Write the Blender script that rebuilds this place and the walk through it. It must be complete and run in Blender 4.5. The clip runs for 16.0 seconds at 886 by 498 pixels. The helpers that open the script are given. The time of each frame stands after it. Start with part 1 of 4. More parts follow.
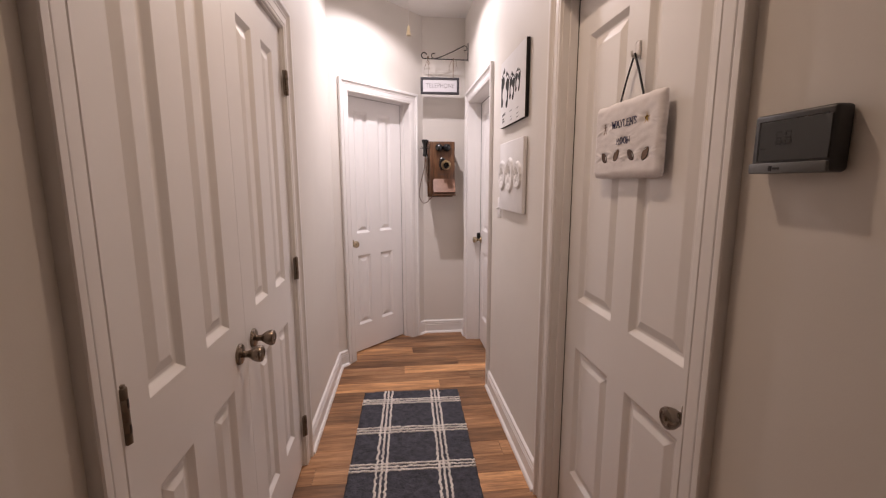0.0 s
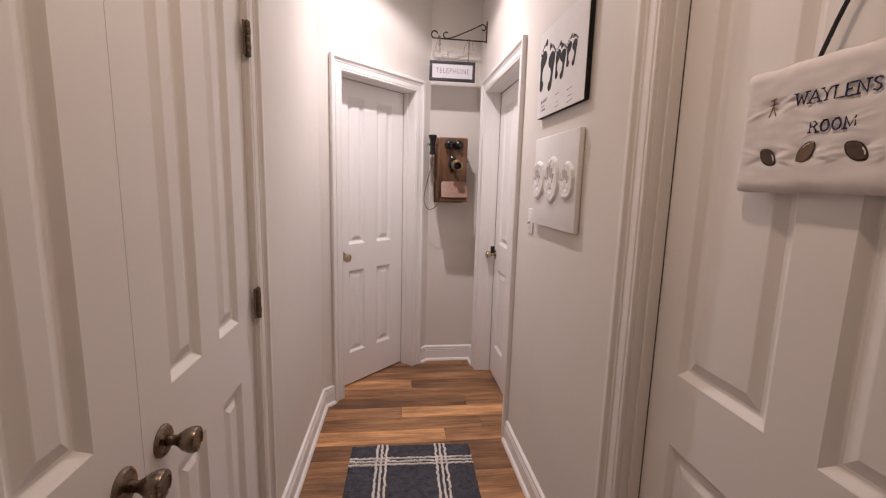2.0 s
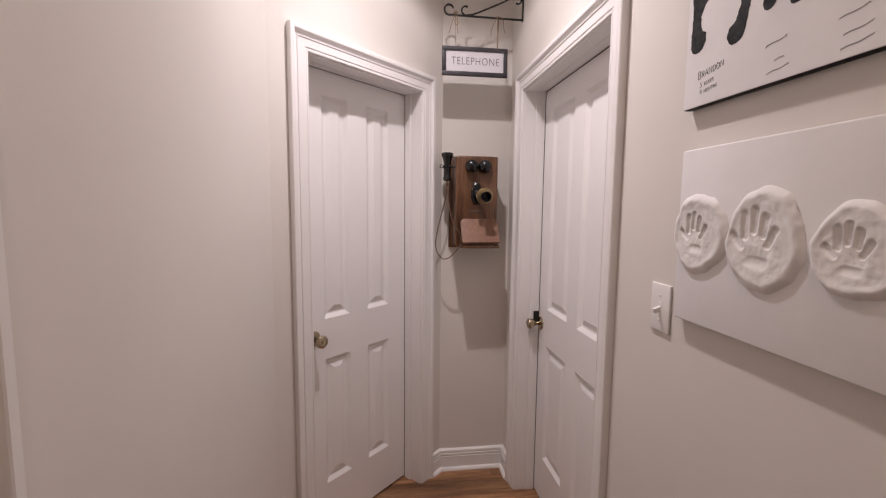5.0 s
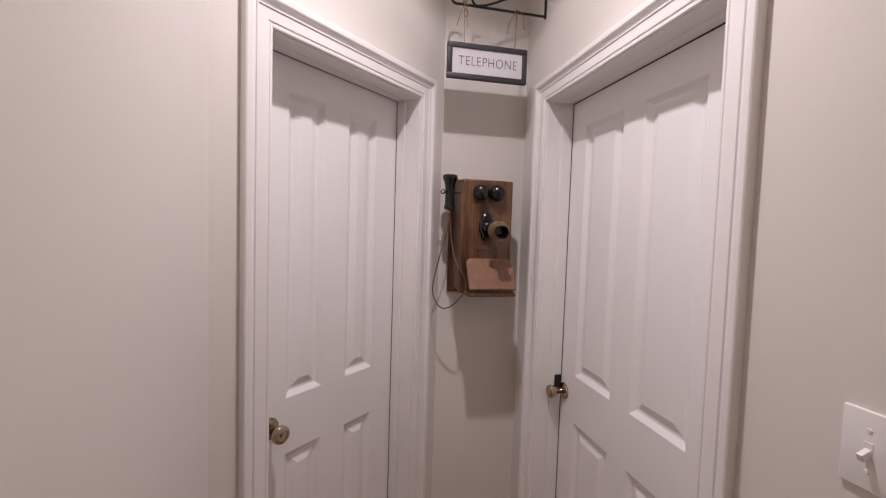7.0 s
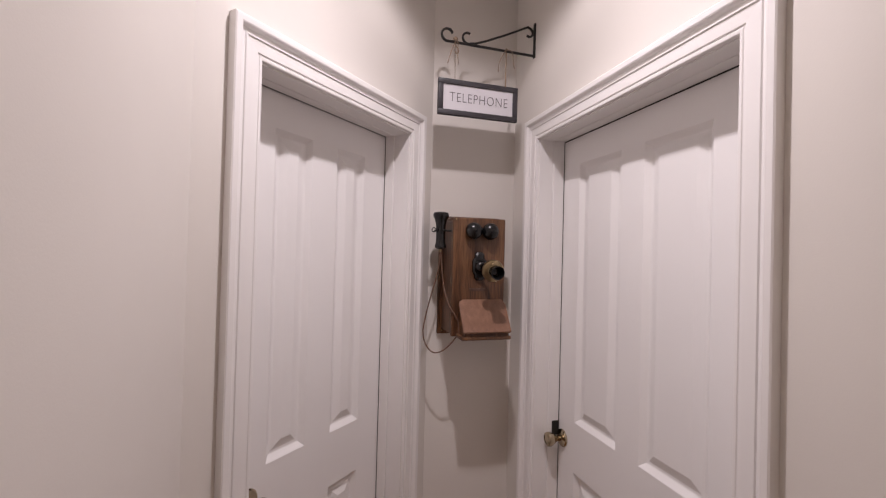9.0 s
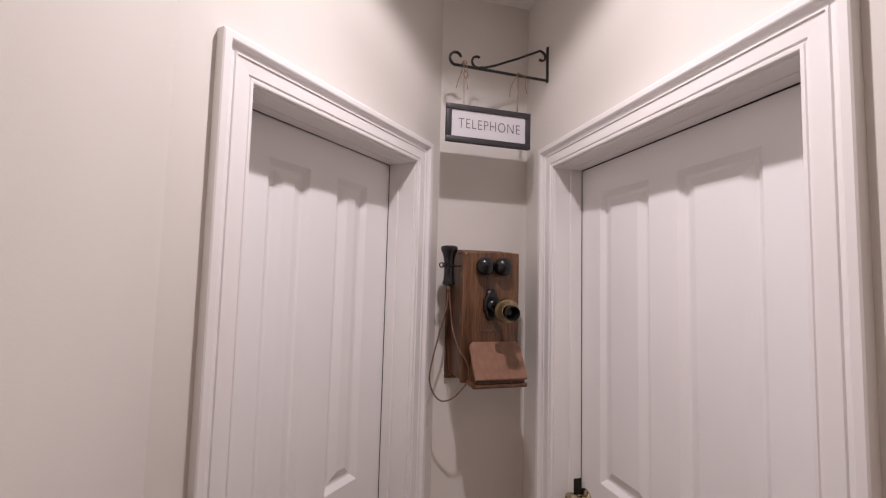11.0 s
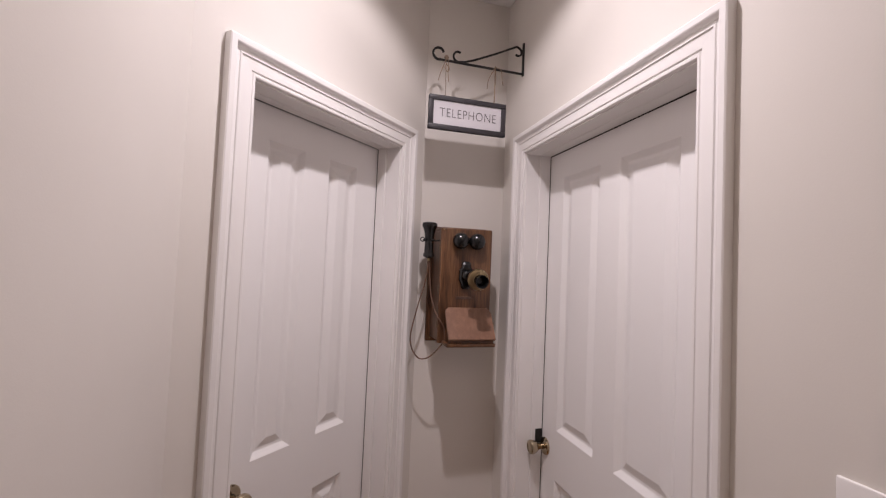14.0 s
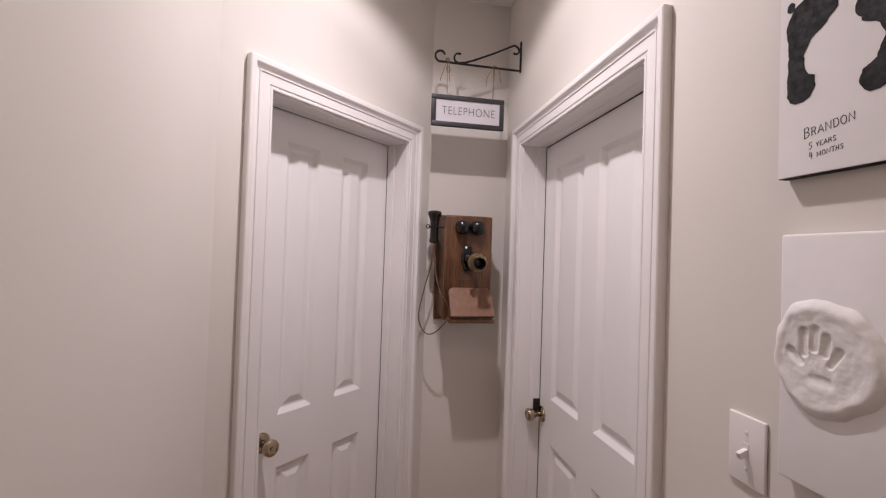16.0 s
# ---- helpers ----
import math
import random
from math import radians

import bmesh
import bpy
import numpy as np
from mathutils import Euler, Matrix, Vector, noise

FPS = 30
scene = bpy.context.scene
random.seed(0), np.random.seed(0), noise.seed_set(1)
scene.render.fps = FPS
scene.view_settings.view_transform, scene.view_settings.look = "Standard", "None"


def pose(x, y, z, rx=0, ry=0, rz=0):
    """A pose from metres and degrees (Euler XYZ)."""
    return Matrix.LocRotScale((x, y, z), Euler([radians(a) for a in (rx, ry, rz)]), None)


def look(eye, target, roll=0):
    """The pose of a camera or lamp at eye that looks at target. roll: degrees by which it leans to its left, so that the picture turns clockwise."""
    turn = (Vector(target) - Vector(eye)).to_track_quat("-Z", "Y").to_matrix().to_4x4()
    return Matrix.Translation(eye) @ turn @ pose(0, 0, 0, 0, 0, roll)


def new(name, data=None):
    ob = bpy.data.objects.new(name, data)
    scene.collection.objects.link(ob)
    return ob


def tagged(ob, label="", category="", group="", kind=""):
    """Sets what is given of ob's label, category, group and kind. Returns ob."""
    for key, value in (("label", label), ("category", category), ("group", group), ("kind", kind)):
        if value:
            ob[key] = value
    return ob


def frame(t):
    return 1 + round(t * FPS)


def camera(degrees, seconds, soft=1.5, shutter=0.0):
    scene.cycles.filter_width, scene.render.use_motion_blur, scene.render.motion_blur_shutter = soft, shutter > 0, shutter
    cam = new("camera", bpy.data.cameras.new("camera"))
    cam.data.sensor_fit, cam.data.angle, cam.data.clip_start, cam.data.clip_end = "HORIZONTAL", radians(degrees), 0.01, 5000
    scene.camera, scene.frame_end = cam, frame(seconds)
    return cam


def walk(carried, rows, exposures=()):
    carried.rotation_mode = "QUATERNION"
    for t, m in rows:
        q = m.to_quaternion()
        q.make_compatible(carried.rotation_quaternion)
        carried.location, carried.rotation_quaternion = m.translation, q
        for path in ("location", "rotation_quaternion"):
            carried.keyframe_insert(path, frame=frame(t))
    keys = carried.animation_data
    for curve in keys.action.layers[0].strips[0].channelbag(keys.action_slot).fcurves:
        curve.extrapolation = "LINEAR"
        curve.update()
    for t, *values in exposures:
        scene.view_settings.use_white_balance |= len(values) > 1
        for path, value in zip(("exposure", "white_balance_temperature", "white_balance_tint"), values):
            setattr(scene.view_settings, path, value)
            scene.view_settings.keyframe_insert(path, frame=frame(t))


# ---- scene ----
cam = camera(92.6, 16.0, soft=1.2)
PATH = [
    (0, (0.438, 0.358, 1.396), (0.655, 2.322, 1.087), -0.1),
    (0.5, (0.4, 0.476, 1.4), (0.621, 2.44, 1.092), 0.1),
    (1, (0.381, 0.594, 1.403), (0.62, 2.556, 1.101), 0.2),
    (1.5, (0.397, 0.761, 1.407), (0.64, 2.723, 1.106), 0.6),
    (2, (0.41, 0.933, 1.407), (0.649, 2.896, 1.106), 1.5),
    (2.5, (0.38, 1.126, 1.416), (0.61, 3.09, 1.121), 1.6),
    (3, (0.358, 1.305, 1.44), (0.588, 3.27, 1.146), 1.2),
    (3.5, (0.376, 1.465, 1.452), (0.603, 3.431, 1.165), 0.6),
    (4, (0.405, 1.636, 1.466), (0.629, 3.606, 1.2), 0.6),
    (4.2, (0.411, 1.688, 1.468), (0.633, 3.66, 1.216), 0.6),
    (6.3, (0.36, 2.285, 1.525), (0.741, 4.243, 1.385), 1.5),
    (6.5, (0.355, 2.324, 1.53), (0.751, 4.279, 1.39), 1.8),
    (7, (0.323, 2.401, 1.552), (0.737, 4.354, 1.446), 1.8),
    (7.5, (0.291, 2.439, 1.575), (0.749, 4.386, 1.523), 1.8),
    (8, (0.263, 2.458, 1.586), (0.771, 4.392, 1.571), 1.9),
    (8.5, (0.246, 2.479, 1.589), (0.8, 4.401, 1.591), 1.9),
    (9, (0.257, 2.497, 1.599), (0.809, 4.419, 1.623), 1.5),
    (9.5, (0.257, 2.584, 1.64), (0.826, 4.501, 1.677), 1.2),
    (10, (0.264, 2.632, 1.661), (0.817, 4.552, 1.746), 1.3),
    (12.3, (0.286, 2.578, 1.616), (0.815, 4.5, 1.768), 1.6),
    (12.5, (0.292, 2.555, 1.618), (0.814, 4.48, 1.762), 1.6),
    (13, (0.295, 2.513, 1.603), (0.812, 4.441, 1.733), 2.1),
    (13.5, (0.294, 2.475, 1.592), (0.819, 4.402, 1.696), 2.2),
    (14, (0.313, 2.427, 1.589), (0.833, 4.357, 1.669), 2.5),
    (14.5, (0.347, 2.373, 1.587), (0.84, 4.31, 1.655), 2.6),
    (15, (0.366, 2.317, 1.577), (0.808, 4.267, 1.637), 2.5),
    (15.5, (0.388, 2.261, 1.564), (0.772, 4.223, 1.617), 2.3),
    (16, (0.405, 2.233, 1.561), (0.762, 4.201, 1.597), 1.9),
]
EXPOSURES = [(0.0, -0.12, 6800, 10), (1.5, -0.19, 6850, 10), (2.5, -0.33, 6870, 10), (4.2, -0.47, 6850, 10), (6.5, -0.72, 6670, 10), (16.0, -0.72, 6670, 10)]
walk(cam, [(t, look(eye, target, roll)) for t, eye, target, roll in PATH], EXPOSURES)


# ---- world and lamps ----
def lamp(name, m, power, colour, cone, blend, radius):
    d = bpy.data.lights.new(name, "SPOT")
    d.energy, d.color = power, colour
    d.spot_size, d.spot_blend, d.shadow_soft_size = radians(cone), blend, radius
    ob = new(name, d)
    ob.matrix_world = m
    return ob


world = bpy.data.worlds.new("world")
world.use_nodes = True
scene.world = world
world.node_tree.nodes["Background"].inputs[0].default_value = (0.9, 0.85, 0.8, 1)
world.node_tree.nodes["Background"].inputs[1].default_value = 0.02

CEIL = 2.785
FAR_LAMP = (0.535, 3.32)
NEAR_LAMP = (0.495, 1.58)
# each downlight is one frosted reflector bulb in a can: a strong middle beam and a wide spill cut off by the can's rim
for (x, y), beam, spill, colour in ((FAR_LAMP, 70, 43, (1.0, 0.91, 0.985)), (NEAR_LAMP, 21, 17, (1.0, 0.735, 0.57))):
    lamp("downlight_beam", pose(x, y, CEIL - 0.012), beam, colour, cone=110, blend=1.0, radius=0.024)
    lamp("downlight_spill", pose(x, y, CEIL - 0.012), spill, colour, cone=147, blend=0.32, radius=0.024)


# ---- materials ----
class Nodes:
    """Small wrapper to write node trees briefly."""

    def __init__(self, name):
        self.mat = bpy.data.materials.new(name)
        self.mat.use_nodes = True
        self.tree = self.mat.node_tree
        self.bsdf = self.tree.nodes["Principled BSDF"]
        self.pos = None

    def add(self, kind, **values):
        n = self.tree.nodes.new(kind)
        for k, v in values.items():
            n.inputs[k].default_value = v
        return n

    def link(self, a, b):
        self.tree.links.new(a, b)

    def coords(self, scale=(1, 1, 1), space="Object"):
        t = self.tree.nodes.new("ShaderNodeTexCoord")
        m = self.add("ShaderNodeMapping", Scale=scale)
        self.link(t.outputs[space], m.inputs[0])
        return m.outputs[0]

    def noise(self, vec, scale, detail=4.0, rough=0.55):
        n = self.add("ShaderNodeTexNoise", Scale=scale, Detail=detail, Roughness=rough)
        self.link(vec, n.inputs["Vector"])
        return n.outputs["Fac"]

    def ramp(self, fac, stops):
        n = self.tree.nodes.new("ShaderNodeValToRGB")
        e = n.color_ramp.elements
        while len(e) < len(stops):
            e.new(0.5)
        for el, (p, c) in zip(e, stops):
            el.position, el.color = p, (*c, 1)
        self.link(fac, n.inputs[0])
        return n.outputs[0]

    def mix(self, fac, a, b, blend="MIX"):
        n = self.tree.nodes.new("ShaderNodeMix")
        n.data_type, n.blend_type = "RGBA", blend
        for src, i in ((fac, 0), (a, 6), (b, 7)):
            if isinstance(src, (int, float)):
                n.inputs[i].default_value = src
            elif isinstance(src, tuple):
                n.inputs[i].default_value = (*src, 1)
            else:
                self.link(src, n.inputs[i])
        return n.outputs[2]

    def bump(self, height, strength, distance, normal=None):
        n = self.add("ShaderNodeBump", Strength=strength, Distance=distance)
        self.link(height, n.inputs["Height"])
        if normal is not None:
            self.link(normal, n.inputs["Normal"])
        return n.outputs[0]

    def done(self, colour, rough=0.5, normal=None, metal=0.0):
        for src, key in ((colour, "Base Color"), (rough, "Roughness"), (normal, "Normal"), (metal, "Metallic")):
            if src is None:
                continue
            if isinstance(src, tuple):
                self.bsdf.inputs[key].default_value = (*src, 1)
            elif isinstance(src, (int, float)):
                self.bsdf.inputs[key].default_value = src
            else:
                self.link(src, self.bsdf.inputs[key])
        return self.mat


def painted(name, colour, rough, orange_peel, drift=0.04):
    """Paint with roller texture, faint uneven tone and scuffs."""
    n = Nodes(name)
    v = n.coords()
    big = n.noise(v, 1.7, 3)
    dark = tuple(c * (1 - drift) for c in colour)
    col = n.ramp(big, [(0.3, dark), (0.7, colour)])
    fine = n.noise(v, 260, 3)
    mid = n.noise(v, 34, 2)
    nor = n.bump(mid, 0.07, orange_peel * 2, n.bump(fine, 0.18, orange_peel))
    r = n.ramp(n.noise(v, 9), [(0.3, (rough * 0.9,) * 3), (0.7, (min(1, rough * 1.12),) * 3)])
    return n.done(col, r, nor)


WALL = painted("wall_paint", (0.73, 0.693, 0.648), 0.62, 0.0008)
CEILING = painted("ceiling_paint", (0.84, 0.82, 0.80), 0.8, 0.0015)
TRIM = painted("trim_enamel", (0.83, 0.808, 0.793), 0.38, 0.0004, 0.03)
DOOR = painted("door_enamel", (0.84, 0.822, 0.812), 0.42, 0.0005, 0.035)
PLASTIC = painted("white_plastic", (0.8, 0.78, 0.77), 0.35, 0.0001, 0.01)


def floor_wood(name, tint):
    n = Nodes(name)
    info = n.tree.nodes.new("ShaderNodeObjectInfo")
    shift = n.add("ShaderNodeVectorMath")
    shift.operation = "MULTIPLY_ADD"
    n.link(info.outputs["Random"], shift.inputs[1])
    shift.inputs[0].default_value = (31.7, 17.3, 5.1)
    n.link(n.coords(), shift.inputs[2])
    st = n.add("ShaderNodeMapping", Scale=(2.6, 16.0, 1.0))
    n.link(shift.outputs[0], st.inputs[0])
    broad = n.noise(st.outputs[0], 1.0, 6, 0.6)
    st2 = n.add("ShaderNodeMapping", Scale=(5.0, 130.0, 1.0))
    n.link(shift.outputs[0], st2.inputs[0])
    grain = n.noise(st2.outputs[0], 1.0, 6, 0.7)
    st3 = n.add("ShaderNodeMapping", Scale=(3.0, 40.0, 1.0))
    n.link(shift.outputs[0], st3.inputs[0])
    streak = n.noise(st3.outputs[0], 1.0, 5, 0.7)
    tone = n.ramp(broad, [(0.28, (0.155, 0.080, 0.045)), (0.42, (0.26, 0.135, 0.071)), (0.54, (0.37, 0.198, 0.104)), (0.68, (0.50, 0.29, 0.160))])
    per = n.ramp(info.outputs["Random"], [(0.0, (0.85, 0.82, 0.80)), (0.5, (1.0, 0.98, 0.95)), (1.0, (1.15, 1.14, 1.12))])
    col = n.mix(1.0, n.mix(1.0, tone, per, "MULTIPLY"), tint, "MULTIPLY")
    col = n.mix(1.0, col, n.ramp(streak, [(0.32, (0.74, 0.71, 0.69)), (0.5, (1.0, 1.0, 1.0)), (0.7, (1.2, 1.18, 1.15))]), "MULTIPLY")
    col = n.mix(1.0, col, n.ramp(grain, [(0.35, (0.70, 0.68, 0.66)), (0.6, (1.08, 1.08, 1.08))]), "MULTIPLY")
    return n.done(col, n.ramp(grain, [(0.3, (0.5,) * 3), (0.7, (0.38,) * 3)]), n.bump(grain, 0.25, 0.0008))


PLANKS = {"dark": floor_wood("umber_plank_wood", (0.69, 0.68, 0.65)), "mid": floor_wood("brown_plank_wood", (1.10, 1.09, 1.02)), "light": floor_wood("honey_plank_wood", (1.75, 1.76, 1.58))}


def plain(name, colour, rough=0.5, metal=0.0, scale=40, drift=0.15, bump=0.0004):
    """A material with two scales of tone and a fine relief."""
    n = Nodes(name)
    v = n.coords()
    col = n.ramp(n.noise(v, scale * 0.2), [(0.3, tuple(c * (1 - drift) for c in colour)), (0.7, tuple(min(1, c * (1 + drift * 0.5)) for c in colour))])
    fine = n.noise(v, scale * 8)
    return n.done(col, n.ramp(n.noise(v, scale), [(0.3, (rough * 0.8,) * 3), (0.7, (min(1, rough * 1.2),) * 3)]), n.bump(fine, 0.3, bump), metal)


def oak(name, dark, mid_tone, light, pores=0.65):
    n = Nodes(name)
    v = n.coords((60, 60, 5))
    grain = n.noise(v, 1.0, 6, 0.6)
    fleck = n.noise(n.coords((320, 320, 14)), 1.0, 3)
    col = n.ramp(grain, [(0.3, dark), (0.5, mid_tone), (0.72, light)])
    col = n.mix(1.0, col, n.ramp(fleck, [(0.4, (pores,) * 3), (0.55, (1.05,) * 3)]), "MULTIPLY")
    return n.done(col, 0.4, n.bump(fleck, 0.2, 0.0005))


OAK = oak("phone_oak", (0.040, 0.017, 0.008), (0.112, 0.048, 0.021), (0.20, 0.096, 0.042))
DESKTOP = oak("worn_writing_board", (0.165, 0.078, 0.045), (0.195, 0.096, 0.057), (0.235, 0.122, 0.074), 0.9)
NICKEL = plain("aged_nickel", (0.25, 0.205, 0.165), 0.3, 1.0, 60, 0.2, 0.0001)
KNOB_BRASS = plain("aged_knob_brass", (0.50, 0.42, 0.30), 0.16, 1.0, 60, 0.25, 0.0001)
BRASS = plain("antique_brass", (0.36, 0.28, 0.165), 0.3, 1.0, 60, 0.25, 0.0001)
HINGE = plain("hinge_metal", (0.20, 0.155, 0.115), 0.38, 0.65, 80, 0.3, 0.0002)
BLACK = plain("black_enamel", (0.006, 0.006, 0.0065), 0.24, 0, 60, 0.3, 0.00004)
IRON = plain("wrought_iron", (0.010, 0.009, 0.008), 0.6, 0.0, 90, 0.3, 0.0006)
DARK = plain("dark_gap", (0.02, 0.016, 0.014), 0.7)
CANVAS = plain("white_canvas", (0.79, 0.775, 0.775), 0.75, 0, 60, 0.04, 0.00025)
PLASTER = plain("cast_plaster", (0.78, 0.765, 0.755), 0.7, 0, 25, 0.06, 0.0012)
EDGE_BLACK = plain("black_canvas_edge", (0.006, 0.0052, 0.006), 0.9, 0, 90, 0.3, 0.0003)
PAINT_BLACK = plain("black_print_paint", (0.007, 0.0065, 0.008), 0.8, 0, 120, 0.6, 0.0004)
INK = plain("pen_ink", (0.012, 0.011, 0.014), 0.6)
SIGN_FRAME = plain("charcoal_wood", (0.036, 0.032, 0.038), 0.55, 0, 60, 0.35, 0.0007)
SIGN_WHITE = plain("sign_white", (0.66, 0.64, 0.67), 0.5, 0, 20, 0.05)
SIGN_INK = plain("sign_letters", (0.14, 0.13, 0.14), 0.6)
TWINE = plain("jute_twine", (0.25, 0.175, 0.12), 0.85, 0, 200, 0.3, 0.0006)
CORD = plain("brown_cloth_cord", (0.16, 0.09, 0.06), 0.75, 0, 200, 0.3, 0.0004)
RIBBON = plain("black_ribbon", (0.006, 0.0055, 0.009), 0.9)
QUILT = plain("quilted_cotton", (0.77, 0.74, 0.75), 0.8, 0, 80, 0.05, 0.0008)
NAVY = plain("navy_stitching", (0.03, 0.035, 0.12), 0.7, 0, 300, 0.4)
BROWN_PATCH = plain("brown_stitching", (0.09, 0.05, 0.035), 0.7, 0, 300, 0.4)
TAN_PATCH = plain("tan_stitching", (0.20, 0.125, 0.085), 0.7, 0, 300, 0.3)
GOLD = plain("gold_stitching", (0.62, 0.40, 0.05), 0.6, 0, 300, 0.3)
GREY_SHELL = plain("grey_plastic", (0.038, 0.038, 0.041), 0.45, 0, 90, 0.05, 0.0002)
GREY_BAND = plain("silver_grey_plastic", (0.13, 0.137, 0.145), 0.4, 0, 90, 0.05, 0.0002)
SCREEN = plain("lcd_screen", (0.030, 0.031, 0.029), 0.38, 0, 30, 0.05, 0.00005)
SEGMENT = plain("lcd_segment", (0.006, 0.006, 0.007), 0.3)
GLOW = bpy.data.materials.new("lit_lens")
GLOW.use_nodes = True
GLOW.node_tree.nodes["Principled BSDF"].inputs["Emission Color"].default_value = (1, 0.93, 0.86, 1)
GLOW.node_tree.nodes["Principled BSDF"].inputs["Emission Strength"].default_value = 6
IVORY = plain("ivory_plastic", (0.78, 0.72, 0.58), 0.4)
RUG = plain("charcoal_pile", (0.066, 0.068, 0.088), 0.95, 0, 200, 0.55, 0.006)
RUG_LINE = plain("cream_pile", (0.82, 0.77, 0.73), 0.95, 0, 70, 0.2, 0.003)


# ---- building helpers ----
def frame_at(origin, u):
    """A wall's own axes: x along the wall to the viewer's right, y into the wall, z up."""
    u = Vector(u).normalized()
    v = Vector((-u.y, u.x, 0))
    m = Matrix((u, v, Vector((0, 0, 1)))).transposed().to_4x4()
    return Matrix.Translation(origin) @ m


def mesh(name, bm, material, smooth=None):
    bmesh.ops.recalc_face_normals(bm, faces=bm.faces)
    me = bpy.data.meshes.new(name)
    bm.to_mesh(me)
    bm.free()
    me.materials.append(material)
    if smooth is not None:
        me.shade_smooth()
        me.set_sharp_from_angle(angle=radians(smooth))
    return me


def part(name, bm, material, parent, label="", smooth=None, m=None):
    ob = new(name, mesh(name, bm, material, smooth))
    ob.parent = parent
    if m is not None:
        ob.matrix_local = m
    if label:
        ob["label"] = label
    return ob


def thing(name, m, label, category, group="", kind=""):
    ob = new(name)
    ob.empty_display_size = 0.05
    ob.matrix_world = m
    return tagged(ob, label, category, group, kind)


def solid(name, bm, material, m, label, category, group="", kind="", smooth=None):
    ob = new(name, mesh(name, bm, material, smooth))
    ob.matrix_world = m
    return tagged(ob, label, category, group, kind)


def box(bm, x0, x1, y0, y1, z0, z1, bevel=0.0, seg=2):
    made = bmesh.ops.create_cube(bm, size=1, matrix=Matrix.Translation(((x0 + x1) / 2, (y0 + y1) / 2, (z0 + z1) / 2)) @ Matrix.Diagonal((x1 - x0, y1 - y0, z1 - z0, 1)))
    if bevel:
        edges = list({e for v in made["verts"] for e in v.link_edges})
        bmesh.ops.bevel(bm, geom=edges, offset=bevel, segments=seg, profile=0.5, affect="EDGES")
    return bm


def boxes(*rows):
    bm = bmesh.new()
    for r in rows:
        box(bm, *r)
    return bm


def lathe(bm, profile, m, n=24):
    """Turn (radius, height) pairs round the local z axis."""
    rings = []
    for r, h in profile:
        if r < 1e-6:
            rings.append([bm.verts.new(m @ Vector((0, 0, h)))])
        else:
            rings.append([bm.verts.new(m @ Vector((r * math.cos(a), r * math.sin(a), h))) for a in (2 * math.pi * i / n for i in range(n))])
    for a, b in zip(rings, rings[1:]):
        for i in range(n):
            j = (i + 1) % n
            q = [a[i % len(a)], a[j % len(a)], b[j % len(b)], b[i % len(b)]]
            q = list(dict.fromkeys(q))
            if len(q) > 2:
                bm.faces.new(q)
    return bm


def tube(bm, pts, r, n=8, flat=1.0, closed=False):
    """A round (or flattened) bar swept along points."""
    pts = [Vector(p) for p in pts]
    radii = r if isinstance(r, (list, tuple)) else [r] * len(pts)
    rings, side = [], None
    for i, p in enumerate(pts):
        a = pts[max(i - 1, 0)]
        b = pts[min(i + 1, len(pts) - 1)]
        t = (b - a).normalized()
        if side is None:
            side = t.orthogonal().normalized() if abs(t.y) > 0.9 else Vector((0, 1, 0))
        side = (side - t * side.dot(t)).normalized()
        up = t.cross(side)
        rings.append([bm.verts.new(p + (side * math.cos(k) * flat + up * math.sin(k)) * radii[i]) for k in (2 * math.pi * j / n for j in range(n))])
    for a, b in zip(rings, rings[1:]):
        for j in range(n):
            bm.faces.new((a[j], a[(j + 1) % n], b[(j + 1) % n], b[j]))
    bm.faces.new(rings[0][::-1])
    bm.faces.new(rings[-1])
    return bm


def smooth_path(ctrl, steps=8):
    """Catmull-Rom points through control points."""
    p = [Vector(c) for c in ctrl]
    p = [p[0] * 2 - p[1]] + p + [p[-1] * 2 - p[-2]]
    out = []
    for i in range(1, len(p) - 2):
        for k in range(steps):
            t = k / steps
            out.append(0.5 * (2 * p[i] + (p[i + 1] - p[i - 1]) * t + (2 * p[i - 1] - 5 * p[i] + 4 * p[i + 1] - p[i + 2]) * t * t + (3 * p[i] - p[i - 1] - 3 * p[i + 1] + p[i + 2]) * t ** 3))
    out.append(p[-2])
    return out


def lettering(name, text, size, material, parent, m, squeeze=1.0, depth=0.0006, width=None, slant=0.0, thin=0.0):
    """Raised letters from the built-in font, centred at m, reading along local x with z up."""
    cu = bpy.data.curves.new(name, "FONT")
    cu.body, cu.size, cu.extrude, cu.align_x, cu.align_y = text, size, depth, "CENTER", "CENTER"
    cu.space_character, cu.shear, cu.offset = squeeze, slant, -thin
    tmp = bpy.data.objects.new(name, cu)
    scene.collection.objects.link(tmp)
    me = bpy.data.meshes.new_from_object(tmp.evaluated_get(bpy.context.evaluated_depsgraph_get()))
    bpy.data.objects.remove(tmp)
    k = 1.0
    if width:
        xs = [v.co.x for v in me.vertices]
        k = width / (max(xs) - min(xs))
    me.transform(Matrix.Diagonal((k, 1, 1, 1)))
    me.transform(pose(0, 0, 0, 90))
    me.materials.clear()
    me.materials.append(material)
    ob = new(name, me)
    ob.parent = parent
    ob.matrix_local = m
    return ob


